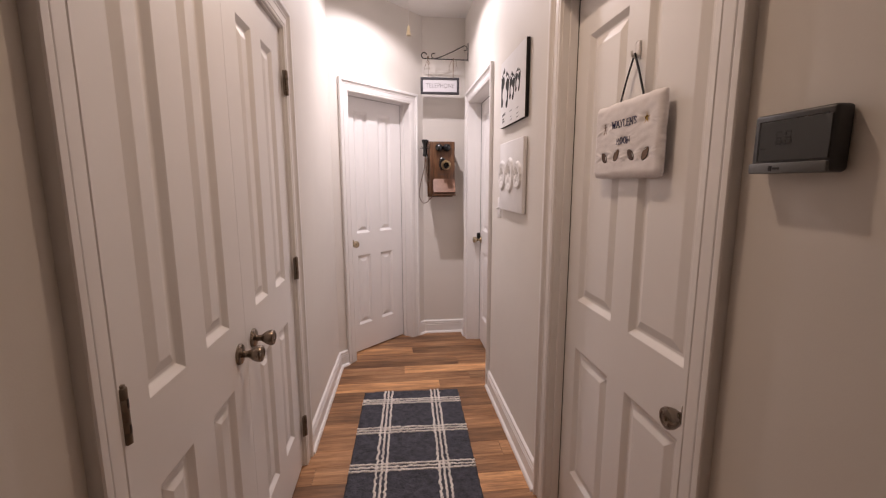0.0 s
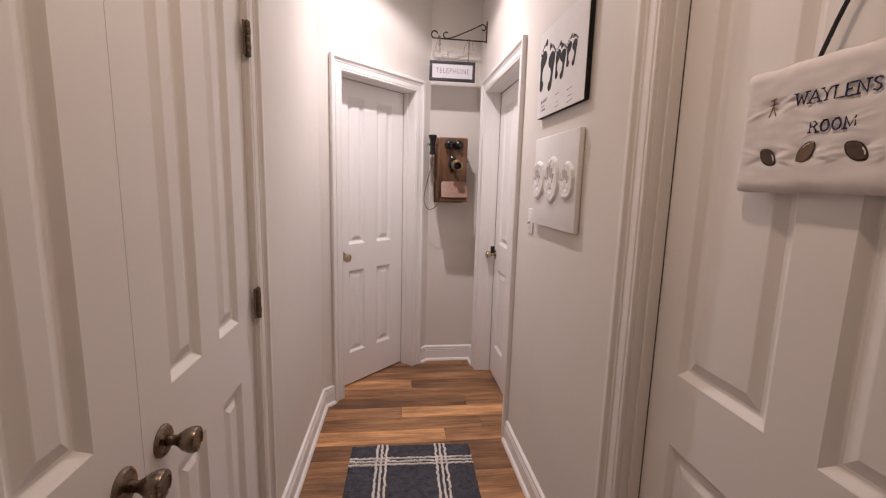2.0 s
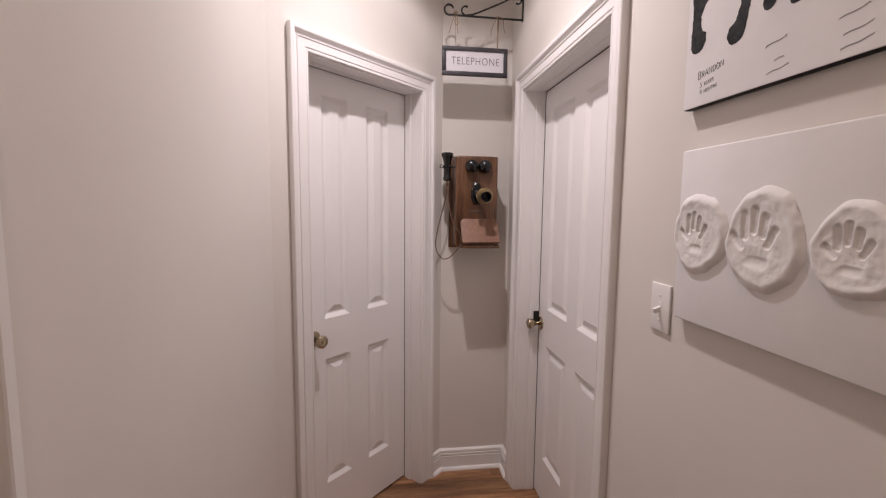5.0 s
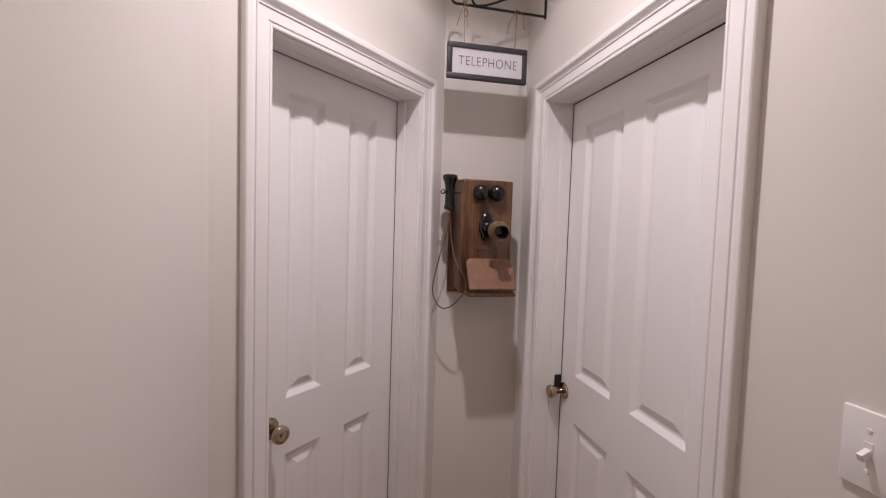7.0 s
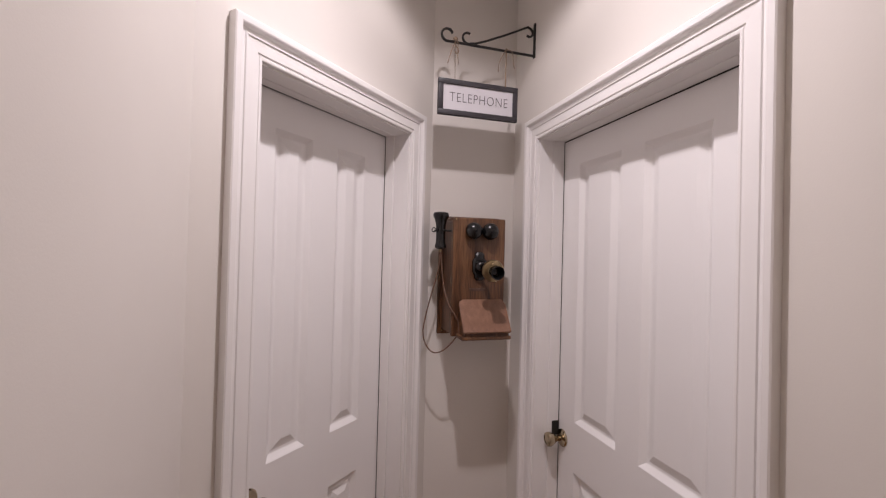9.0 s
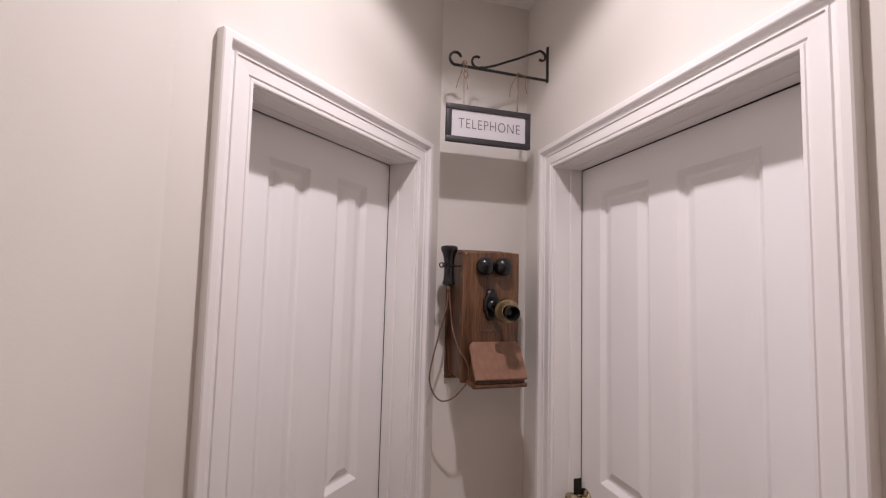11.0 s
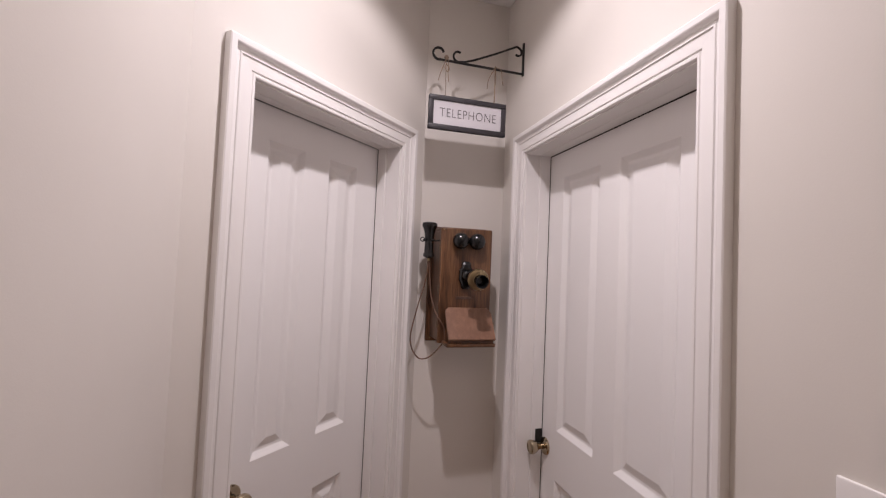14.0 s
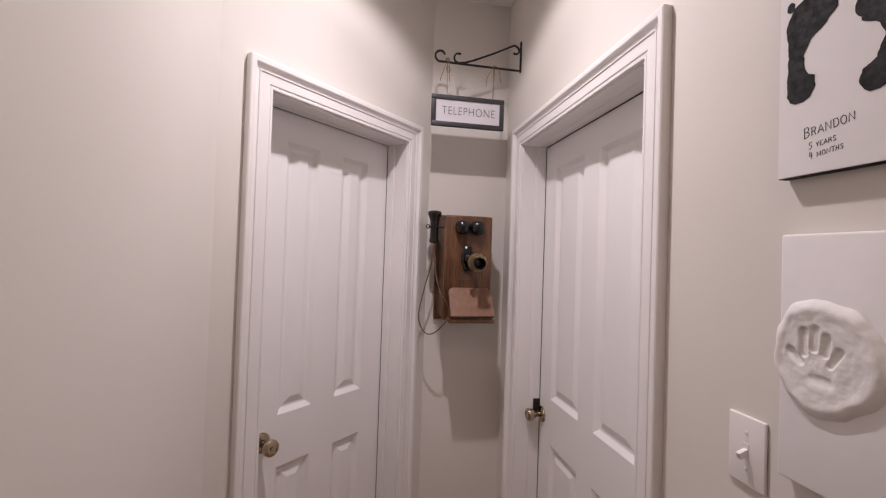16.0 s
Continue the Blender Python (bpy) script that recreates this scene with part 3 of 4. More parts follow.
# ---- wall telephone ----
def telephone():
    t = thing("wall_telephone", M_BACK @ pose(0, 0, 0), "antique oak wall telephone with black receiver and brass mouthpiece", "telephone")
    part("back_board", box(bmesh.new(), 0.722, 0.950, -0.018, -0.001, 1.272, 1.756, 0.005, 2), OAK, t, smooth=40)
    part("body", box(bmesh.new(), 0.738, 0.936, -0.159, -0.016, 1.296, 1.730, 0.002, 1), OAK, t)
    part("front_door", box(bmesh.new(), 0.733, 0.945, -0.1750, -0.1570, 1.290, 1.740, 0.006, 3), OAK, t, smooth=40)
    part("top_moulding", box(bmesh.new(), 0.740, 0.930, -0.150, -0.018, 1.728, 1.744, 0.005, 2), OAK, t, smooth=40)
    # small brass screws and side hardware
    for x, z in ((0.741, 1.286), (0.741, 1.733)):
        part("screw", lathe(bmesh.new(), [(0.004, 0), (0.0035, 0.002), (0, 0.0025)], pose(x, -0.0185 if z < 1.3 else -0.1755, z, 90), 10), BRASS, t)
    for z in (1.36, 1.50, 1.66):
        part("side_hinge", lathe(bmesh.new(), [(0, z - 0.012), (0.004, z - 0.012), (0.004, z + 0.012), (0, z + 0.012)], pose(0.734, -0.1550, 0), 10), HINGE, t, smooth=40)
    # bells
    for x in (0.808, 0.875):
        part("bell", lathe(bmesh.new(), [(0.032, 0.012), (0.0325, 0.016), (0.031, 0.026), (0.0255, 0.036), (0.014, 0.043), (0.004, 0.0455), (0.004, 0.049), (0, 0.050)], pose(x, -0.1750, 1.690, 90), 28), BLACK, t, "domed black ringer bell", smooth=40)
        part("bell_post", lathe(bmesh.new(), [(0.006, 0), (0.006, 0.02)], pose(x, -0.1750, 1.690, 90), 12), BLACK, t, smooth=40)
    part("clapper", box(bmesh.new(), 0.829, 0.853, -0.1910, -0.1750, 1.682, 1.704, 0.004, 2), BLACK, t, smooth=40)
    # transmitter: cast plate, arm, brass ring and black cup
    bm = bmesh.new()
    out = [(0.010, 0.055), (0.019, 0.046), (0.019, 0.034), (0.029, 0.020), (0.029, -0.020), (0.019, -0.034), (0.019, -0.046), (0.010, -0.055)]
    ring = [(x, z) for x, z in out] + [(-x, z) for x, z in reversed(out)]
    cx, cz = 0.838, 1.556
    lo = [bm.verts.new((cx + x, -0.1750, cz + z)) for x, z in ring]
    mi = [bm.verts.new((cx + x * 0.95, -0.1830, cz + z * 0.97)) for x, z in ring]
    hi = [bm.verts.new((cx + x * 0.72, -0.1880, cz + z * 0.82)) for x, z in ring]
    for a, b in ((lo, mi), (mi, hi)):
        for i in range(len(ring)):
            j = (i + 1) % len(ring)
            bm.faces.new((a[i], a[j], b[j], b[i]))
    bm.faces.new(hi)
    part("transmitter_plate", bm, BLACK, t, "black cast transmitter plate", smooth=30)
    part("transmitter_boss", lathe(bmesh.new(), [(0.021, 0), (0.021, 0.008), (0.016, 0.016), (0.008, 0.020), (0, 0.020)], pose(cx, -0.1870, cz, 90), 24), BLACK, t, smooth=40)
    part("transmitter_arm", tube(bmesh.new(), smooth_path([(cx, -0.2000, cz + 0.004), (cx + 0.009, -0.2300, cz + 0.004), (cx + 0.020, -0.2600, cz - 0.010)], 6), 0.0085, 12), BLACK, t, smooth=50)
    m = look((cx + 0.020, -0.2560, cz - 0.012), (cx + 0.016, -0.3560, cz - 0.024)) @ pose(0, 0, 0, 180) @ Matrix.Scale(1.25, 4)
    mouth = part("transmitter_ring", lathe(bmesh.new(), [(0, -0.004), (0.024, -0.003), (0.032, 0.002), (0.033, 0.010), (0.031, 0.014), (0.024, 0.017), (0.019, 0.018), (0.017, 0.022)], m, 32), BRASS, t, "aged brass transmitter housing", smooth=35)
    part("mouthpiece", lathe(bmesh.new(), [(0.0150, 0.016), (0.0150, 0.026), (0.0175, 0.040), (0.0200, 0.046), (0.0200, 0.049), (0.0172, 0.048), (0.0125, 0.036), (0.009, 0.024), (0, 0.022)], m, 32), BLACK, t, "flared black mouthpiece cup", smooth=40)
    # sloping writing board with brackets and lip
    top, bot = Vector((0, -0.1760, 1.425)), Vector((0, -0.2480, 1.312))
    n = Vector((0, -(top - bot).z, (top - bot).y)).normalized()
    bm = bmesh.new()
    outline = [(0.7555, bot), (0.942, bot), (0.942, bot.lerp(top, 0.84)), (0.928, top), (0.768, top), (0.7555, bot.lerp(top, 0.88))]
    a = [bm.verts.new(Vector((x, 0, 0)) + p) for x, p in outline]
    b = [bm.verts.new(Vector((x, 0, 0)) + p + n * 0.012) for x, p in outline]
    for i in range(6):
        bm.faces.new((a[i], a[(i + 1) % 6], b[(i + 1) % 6], b[i]))
    bm.faces.new(a)
    bm.faces.new(b)
    bmesh.ops.bevel(bm, geom=list(bm.edges), offset=0.002, segments=2, affect="EDGES")
    part("writing_board", bm, DESKTOP, t, "worn lighter wooden sloping writing board", smooth=30)
    bm = bmesh.new()
    tri = [(-0.1745, 1.424), (-0.1745, 1.300), (-0.2440, 1.300), (-0.2440, 1.3155)]
    lo = [bm.verts.new((0.762, y, z)) for y, z in tri]
    hi = [bm.verts.new((0.936, y, z)) for y, z in tri]
    bm.faces.new(lo)
    bm.faces.new(hi)
    for i in range(4):
        bm.faces.new((lo[i], lo[(i + 1) % 4], hi[(i + 1) % 4], hi[i]))
    part("letter_compartment", bm, OAK, t)
    part("shelf_bottom", box(bmesh.new(), 0.750, 0.944, -0.2510, -0.1730, 1.288, 1.302, 0.004, 2), OAK, t, smooth=40)
    part("maker_plate", box(bmesh.new(), 0.800, 0.868, -0.1765, -0.1745, 1.462, 1.472, 0.0005, 1), BROWN_PATCH, t, "small dark maker's plate, worn blank")
    # crank
    bm = tube(bmesh.new(), [(0.936, -0.1110, 1.580), (0.953, -0.1110, 1.580)], 0.004, 10)
    tube(bm, [(0.952, -0.1110, 1.583), (0.953, -0.1230, 1.578)], 0.0035, 8)
    part("crank", bm, BLACK, t, smooth=40)
    part("crank_knob", lathe(bmesh.new(), [(0, 0), (0.004, 0.001), (0.0055, 0.005), (0.004, 0.010), (0, 0.011)], pose(0.951, -0.1230, 1.578, 0, 90), 14), BLACK, t, smooth=50)
    # switch hook
    hook = tube(bmesh.new(), smooth_path([(0.738, -0.1300, 1.690), (0.718, -0.1300, 1.688), (0.695, -0.1080, 1.688), (0.672, -0.1300, 1.688), (0.676, -0.1490, 1.690)], 6), 0.0033, 8)
    tube(hook, smooth_path([(0.718, -0.1300, 1.688), (0.712, -0.1510, 1.689), (0.698, -0.1560, 1.690)], 5), 0.0033, 8)
    part("switch_hook", hook, IRON, t, smooth=50)
    loop = [(0.665 + 0.008 * math.cos(k), -0.1430, 1.690 + 0.008 * math.sin(k)) for k in np.linspace(0, 6.28, 15)]
    part("hook_eye", tube(bmesh.new(), loop, 0.0022, 6), IRON, t, smooth=50)
    # receiver
    rc = part("receiver", lathe(bmesh.new(), [(0, 1.760), (0.018, 1.760), (0.028, 1.757), (0.0305, 1.750), (0.0295, 1.742), (0.024, 1.732), (0.0195, 1.715), (0.0175, 1.690), (0.0178, 1.660), (0.0185, 1.640), (0.0215, 1.634), (0.0215, 1.624), (0.014, 1.619), (0.006, 1.617), (0, 1.617)], pose(0.695, -0.1310, 0), 28), BLACK, t, "flared black receiver on its hook", smooth=35)
    part("receiver_ferrule", lathe(bmesh.new(), [(0.005, 1.620), (0.005, 1.607), (0, 1.606)], pose(0.695, -0.1310, 0), 12), BRASS, rc, smooth=40)
    part("receiver_wire", tube(bmesh.new(), smooth_path([(0.694, -0.1310, 1.610), (0.690, -0.1270, 1.54), (0.664, -0.1170, 1.43), (0.645, -0.1070, 1.335), (0.643, -0.1030, 1.285), (0.656, -0.1070, 1.245), (0.680, -0.1250, 1.222), (0.712, -0.1500, 1.235), (0.745, -0.1690, 1.275), (0.762, -0.1790, 1.305)], 7), 0.0027, 8), CORD, t, "brown cloth-covered cord", smooth=50)
    part("receiver_wire", tube(bmesh.new(), smooth_path([(0.697, -0.1310, 1.610), (0.702, -0.1370, 1.54), (0.708, -0.1500, 1.47), (0.722, -0.1700, 1.41), (0.742, -0.1830, 1.375), (0.757, -0.1830, 1.345), (0.762, -0.1790, 1.305)], 7), 0.0026, 8), CORD, t, smooth=50)
    return t


telephone()

# ---- iron bracket on the right wall and the sign that hangs from it ----
BY = 4.022
t = thing("sign_bracket", pose(0, BY, 0), "black wrought iron scroll bracket fixed to the wall", "bracket")
part("wall_bar", box(bmesh.new(), RIGHT - 0.007, RIGHT - 0.0005, -0.006, 0.006, 2.392, 2.532, 0.0015, 1), IRON, t)


def scroll(cx, cz, r0, r1, a0, a1, n=18):
    return [(cx + (r0 + (r1 - r0) * k / n) * math.cos(radians(a0 + (a1 - a0) * k / n)), 0, cz + (r0 + (r1 - r0) * k / n) * math.sin(radians(a0 + (a1 - a0) * k / n))) for k in range(n + 1)]


bar = [(RIGHT - 0.004, 0, 2.400), (0.90, 0, 2.401), (0.78, 0, 2.402), (0.700, 0, 2.403)] + scroll(0.692, 2.428, 0.026, 0.019, 262, 20)
part("arm", tube(bmesh.new(), bar, 0.0044, 8, 1.5), IRON, t, smooth=45)
brace = scroll(RIGHT - 0.030, 2.488, 0.012, 0.020, -130, 60) + [(RIGHT - 0.034, 0, 2.512), (0.93, 0, 2.465), (0.84, 0, 2.424), (0.80, 0, 2.409)] + scroll(0.772, 2.428, 0.024, 0.017, 300, 60)
part("brace", tube(bmesh.new(), brace, 0.0040, 8, 1.5), IRON, t, smooth=45)

SX0, SX1, SZ0, SZ1 = 0.658, 0.979, 2.122, 2.256
t = thing("hanging_sign", pose(0, 4.016, 0), "white sign in charcoal wooden frame hung on twine", "sign")
f = 0.019
part("board", box(bmesh.new(), SX0 + f - 0.002, SX1 - f + 0.002, -0.003, 0.005, SZ0 + f - 0.002, SZ1 - f + 0.002, 0.0005, 1), SIGN_WHITE, t)
for x0, x1, z0, z1 in ((SX0, SX1, SZ0, SZ0 + f), (SX0, SX1, SZ1 - f, SZ1), (SX0, SX0 + f, SZ0 + f, SZ1 - f), (SX1 - f, SX1, SZ0 + f, SZ1 - f)):
    part("frame_side", box(bmesh.new(), x0, x1, -0.009, 0.009, z0, z1, 0.0015, 2), SIGN_FRAME, t, smooth=40)
lettering("lettering", "TELEPHONE", 0.051, SIGN_INK, t, pose((SX0 + SX1) / 2 + 0.002, -0.0036, (SZ0 + SZ1) / 2), 1.12, 0.0004, 0.235, 0.0, 0.0007)
for i, x in enumerate((0.722, 0.926)):
    bm = bmesh.new()
    if i:
        tube(bm, smooth_path([(x, -0.008, SZ1 - 0.004), (x + 0.001, -0.006, 2.32), (x + 0.002, 0.0, 2.398), (x + 0.006, 0.004, 2.409), (x + 0.008, 0.008, 2.396), (x + 0.006, 0.006, 2.32), (x + 0.004, 0.004, SZ1 - 0.004)], 6), 0.0021, 6)
    else:
        tube(bm, smooth_path([(x + 0.004, 0.010, SZ1 - 0.006), (x + 0.003, 0.012, 2.33), (x + 0.002, 0.012, 2.39), (x, 0.004, 2.411), (x - 0.004, -0.006, 2.402), (x - 0.001, 0.0, 2.385)], 6), 0.0011, 6)
        tube(bm, smooth_path([(x - 0.001, 0, 2.385), (x + 0.008, -0.008, 2.372), (x + 0.010, -0.004, 2.36), (x + 0.002, -0.006, 2.354), (x - 0.005, -0.008, 2.366), (x - 0.001, -0.006, 2.385)], 5), 0.0019, 6)
        lathe(bm, [(0, 2.403), (0.008, 2.407), (0.010, 2.413), (0.006, 2.42), (0, 2.422)], pose(x, 0.002, 0), 8)
    s = 0.026 + 0.006 * i
    tube(bm, smooth_path([(x, -0.004, 2.404), (x - 0.008, -0.010, 2.388), (x - s * 0.9, -0.010, 2.345), (x - s - 0.006 * (1 - i), -0.008, 2.312 - 0.004 * i)], 6), 0.0016, 6)
    tube(bm, smooth_path([(x + 0.002, -0.004, 2.404), (x + 0.006 + 0.018 * i, -0.010, 2.392), (x + 0.006 + 0.024 * i, -0.010, 2.35), (x + 0.010 + 0.026 * i, -0.008, 2.312 + 0.018 * i)], 6), 0.0016, 6)
    part("twine", bm, TWINE, t, "frayed jute twine tied in a knot", smooth=50)

# ---- light switch ----
t = thing("light_switch", M_RIGHT @ pose(-2.852, 0, 1.249), "white toggle light switch plate on the wall", "light switch")
part("plate", box(bmesh.new(), -0.0355, 0.0355, -0.006, 0, -0.0585, 0.0585, 0.003, 3), PLASTIC, t, smooth=50)
part("toggle_slot", box(bmesh.new(), -0.006, 0.006, -0.0068, -0.005, -0.013, 0.013, 0.0004, 1), CANVAS, t)
bm = box(bmesh.new(), -0.0042, 0.0042, -0.014, 0.004, -0.0055, 0.0055, 0.001, 2)
part("toggle", bm, PLASTIC, t, m=pose(0, -0.008, -0.003, 22))
for z in (-0.0302, 0.0302):
    part("screw", lathe(bmesh.new(), [(0.0035, 0), (0.003, 0.0012), (0, 0.0015)], pose(0, -0.006, z, 90), 12), PLASTIC, t)

# ---- thermostat ----
t = thing("thermostat", M_RIGHT @ pose(-0.950, 0, 1.456) @ Matrix.Diagonal((0.83, 1, 0.97, 1)), "grey digital wall thermostat with dark display", "thermostat")
bm = box(bmesh.new(), -0.080, 0.080, -0.030, -0.001, -0.047, 0.047, 0.006, 3)
part("housing", bm, GREY_SHELL, t, smooth=40)
part("lower_band", box(bmesh.new(), -0.0805, 0.0765, -0.034, -0.004, -0.048, -0.031, 0.003, 2), GREY_BAND, t, "lighter silver-grey lower band", smooth=40)
part("screen", box(bmesh.new(), -0.062, 0.0755, -0.0318, -0.028, -0.028, 0.034, 0.0006, 1), SCREEN, t, "unlit dark display glass")
part("screen_edge", boxes((-0.066, -0.0622, -0.0313, -0.029, -0.028, 0.036), (-0.066, 0.068, -0.0313, -0.029, 0.0342, 0.036)), BLACK, t)
def digit_six(u):
    """A six from dark display bars: all segments but the upper right."""
    w, h, b = 0.0115, 0.0110, 0.0034
    return boxes((u, u + w, -0.0322, -0.0317, 2 * h - b, 2 * h), (u, u + w, -0.0322, -0.0317, h - b / 2, h + b / 2), (u, u + w, -0.0322, -0.0317, 0, b),
                 (u - b / 2, u + b / 2, -0.0322, -0.0317, h + b, 2 * h - b), (u - b / 2, u + b / 2, -0.0322, -0.0317, b, h - b), (u + w - b / 2, u + w + b / 2, -0.0322, -0.0317, b, h - b))


for u in (-0.026, -0.007):
    part("digit", digit_six(u), SEGMENT, t, "dark display digit six", m=pose(0, 0, -0.004))
part("display_mark", boxes((-0.058, -0.047, -0.0322, -0.0317, -0.009, -0.0075)), SEGMENT, t)
part("maker_mark", boxes((-0.033, -0.026, -0.0345, -0.0338, -0.044, -0.036), (-0.023, -0.010, -0.0345, -0.0338, -0.042, -0.0385)), SEGMENT, t)

# ---- picture of footprints ----
FY0, FY1, FZ0, FZ1 = 2.330, 2.792, 1.698, 2.046
t = thing("footprint_canvas", M_RIGHT @ pose(-(FY0 + FY1) / 2, 0, FZ0), "white canvas with three pairs of black painted footprints", "wall picture")
hw, hh = (FY1 - FY0) / 2, FZ1 - FZ0
part("canvas_edge", box(bmesh.new(), -hw, hw, -0.020, -0.002, 0, hh, 0.002, 2), EDGE_BLACK, t, "black wrapped canvas edge", smooth=40)
part("canvas_face", box(bmesh.new(), -hw + 0.001, hw - 0.001, -0.0215, -0.019, 0.001, hh - 0.001, 0.0007, 1), CANVAS, t, "white canvas face")


def foot(cx, z0, length, width, mirror, seed):
    """One painted footprint, heel down: sole outline with an arch, and five toes."""
    rng = random.Random(seed)
    bm = bmesh.new()
    left, right = [], []

    def curve(k, knots):
        for (k0, v0), (k1, v1) in zip(knots, knots[1:]):
            if k <= k1:
                q = (k - k0) / (k1 - k0)
                return v0 + (v1 - v0) * q * q * (3 - 2 * q)
        return knots[-1][1]

    for i in range(33):
        k = i / 32
        outer = curve(k, ((0, -0.34), (0.04, -0.46), (0.12, -0.50), (0.5, -0.48), (0.78, -0.52), (0.92, -0.42), (1.0, -0.12)))
        inner = curve(k, ((0, -0.20), (0.04, -0.08), (0.12, 0.01), (0.22, 0.0), (0.27, -0.16), (0.45, -0.20), (0.56, -0.10), (0.66, 0.20), (0.76, 0.36), (0.86, 0.38), (0.95, 0.24), (1.0, 0.10)))
        lean = 0.42 * (1 - k) if mirror < 0 else 0.0          # heels of a pair stand closer than the toes
        outer, inner = outer + lean, inner + lean
        left.append(((outer + rng.uniform(-0.012, 0.012)) * width * mirror, k * 0.80 * length))
        right.append(((inner + rng.uniform(-0.015, 0.015)) * width * mirror, k * 0.80 * length))
    vs = [(bm.verts.new((cx + a, -0.0222, z0 + z)), bm.verts.new((cx + b, -0.0222, z0 + z2))) for (a, z), (b, z2) in zip(left, right)]
    for p, q in zip(vs, vs[1:]):
        bm.faces.new((p[0], p[1], q[1], q[0]))
    for i in range(5):
        tx = (0.27 - 0.18 * i) * width * mirror
        tz = z0 + length * (0.93 - 0.010 * i * i)
        r = width * (0.13 if i == 0 else 0.072)
        ring = [bm.verts.new((cx + tx + r * math.cos(a) * (1 + rng.uniform(-0.1, 0.1)), -0.0222, tz + r * 1.35 * math.sin(a))) for a in (2 * math.pi * j / 12 for j in range(12))]
        bm.faces.new(ring)
    geo = bmesh.ops.extrude_face_region(bm, geom=list(bm.faces))
    bmesh.ops.translate(bm, verts=[v for v in geo["geom"] if isinstance(v, bmesh.types.BMVert)], vec=(0, 0.0006, 0))
    return bm


mid_y = (FY0 + FY1) / 2
FEET = ((2.778, 2.696, 1.808, 0.198, 1), (2.690, 2.610, 1.792, 0.186, -1), (2.604, 2.550, 1.822, 0.132, 1), (2.564, 2.500, 1.811, 0.130, -1), (2.497, 2.450, 1.839, 0.106, 1), (2.454, 2.406, 1.832, 0.108, -1))
for k, (y0, y1, z0, ln, side) in enumerate(FEET):
    part("footprint", foot(mid_y - (y0 + y1) / 2, z0 - FZ0, ln, y0 - y1, side, 5 + k), PAINT_BLACK, t, "black painted footprint")
written("handwriting", "BRANDON", 0.0150, 0.068, INK, t, pose(mid_y - 2.719, -0.0216, 0.066, 0, -7), 0.00060, 0, 0.12, 0.035, 0.8)
written("handwriting", "5 YEARS", 0.0098, 0.037, INK, t, pose(mid_y - 2.727, -0.0216, 0.044, 0, -7), 0.00050, 0, 0.15, 0.04, 0.72)
written("handwriting", "4 MONTHS", 0.0098, 0.046, INK, t, pose(mid_y - 2.722, -0.0216, 0.030, 0, -7), 0.00050, 0, 0.15, 0.04, 0.72)
for y, z, w in ((2.572, 0.063, 0.040), (2.564, 0.035, 0.020), (2.565, 0.017, 0.043), (2.452, 0.059, 0.043), (2.445, 0.034, 0.041), (2.445, 0.015, 0.046)):
    bm = bmesh.new()
    pts = []
    for i in range(int(w / 0.0022)):
        pts.append((mid_y - y - w / 2 + i * 0.0022, -0.0217, z + i * 0.0003 + (0.0022 if i % 2 else -0.002) * (0.6 + 0.4 * math.sin(i * 2.7))))
    tube(bm, pts, 0.0005, 4)
    part("handwriting", bm, INK, t)

# ---- canvas with three plaster castings ----
HY0, HY1, HZ0, HZ1 = 2.337, 2.784, 1.246, 1.612
t = thing("plaster_canvas", M_RIGHT @ pose(-(HY0 + HY1) / 2, 0, HZ0), "white canvas carrying three white plaster print castings", "wall picture")
hw, hh = (HY1 - HY0) / 2, HZ1 - HZ0
part("canvas_panel", box(bmesh.new(), -hw, hw, -0.021, -0.002, 0, hh, 0.004, 3), CANVAS, t, smooth=40)


def seg_dist(px, pz, ax, az, bx, bz):
    dx, dz = bx - ax, bz - az
    k = max(0, min(1, ((px - ax) * dx + (pz - az) * dz) / (dx * dx + dz * dz + 1e-9)))
    return math.hypot(px - ax - k * dx, pz - az - k * dz)


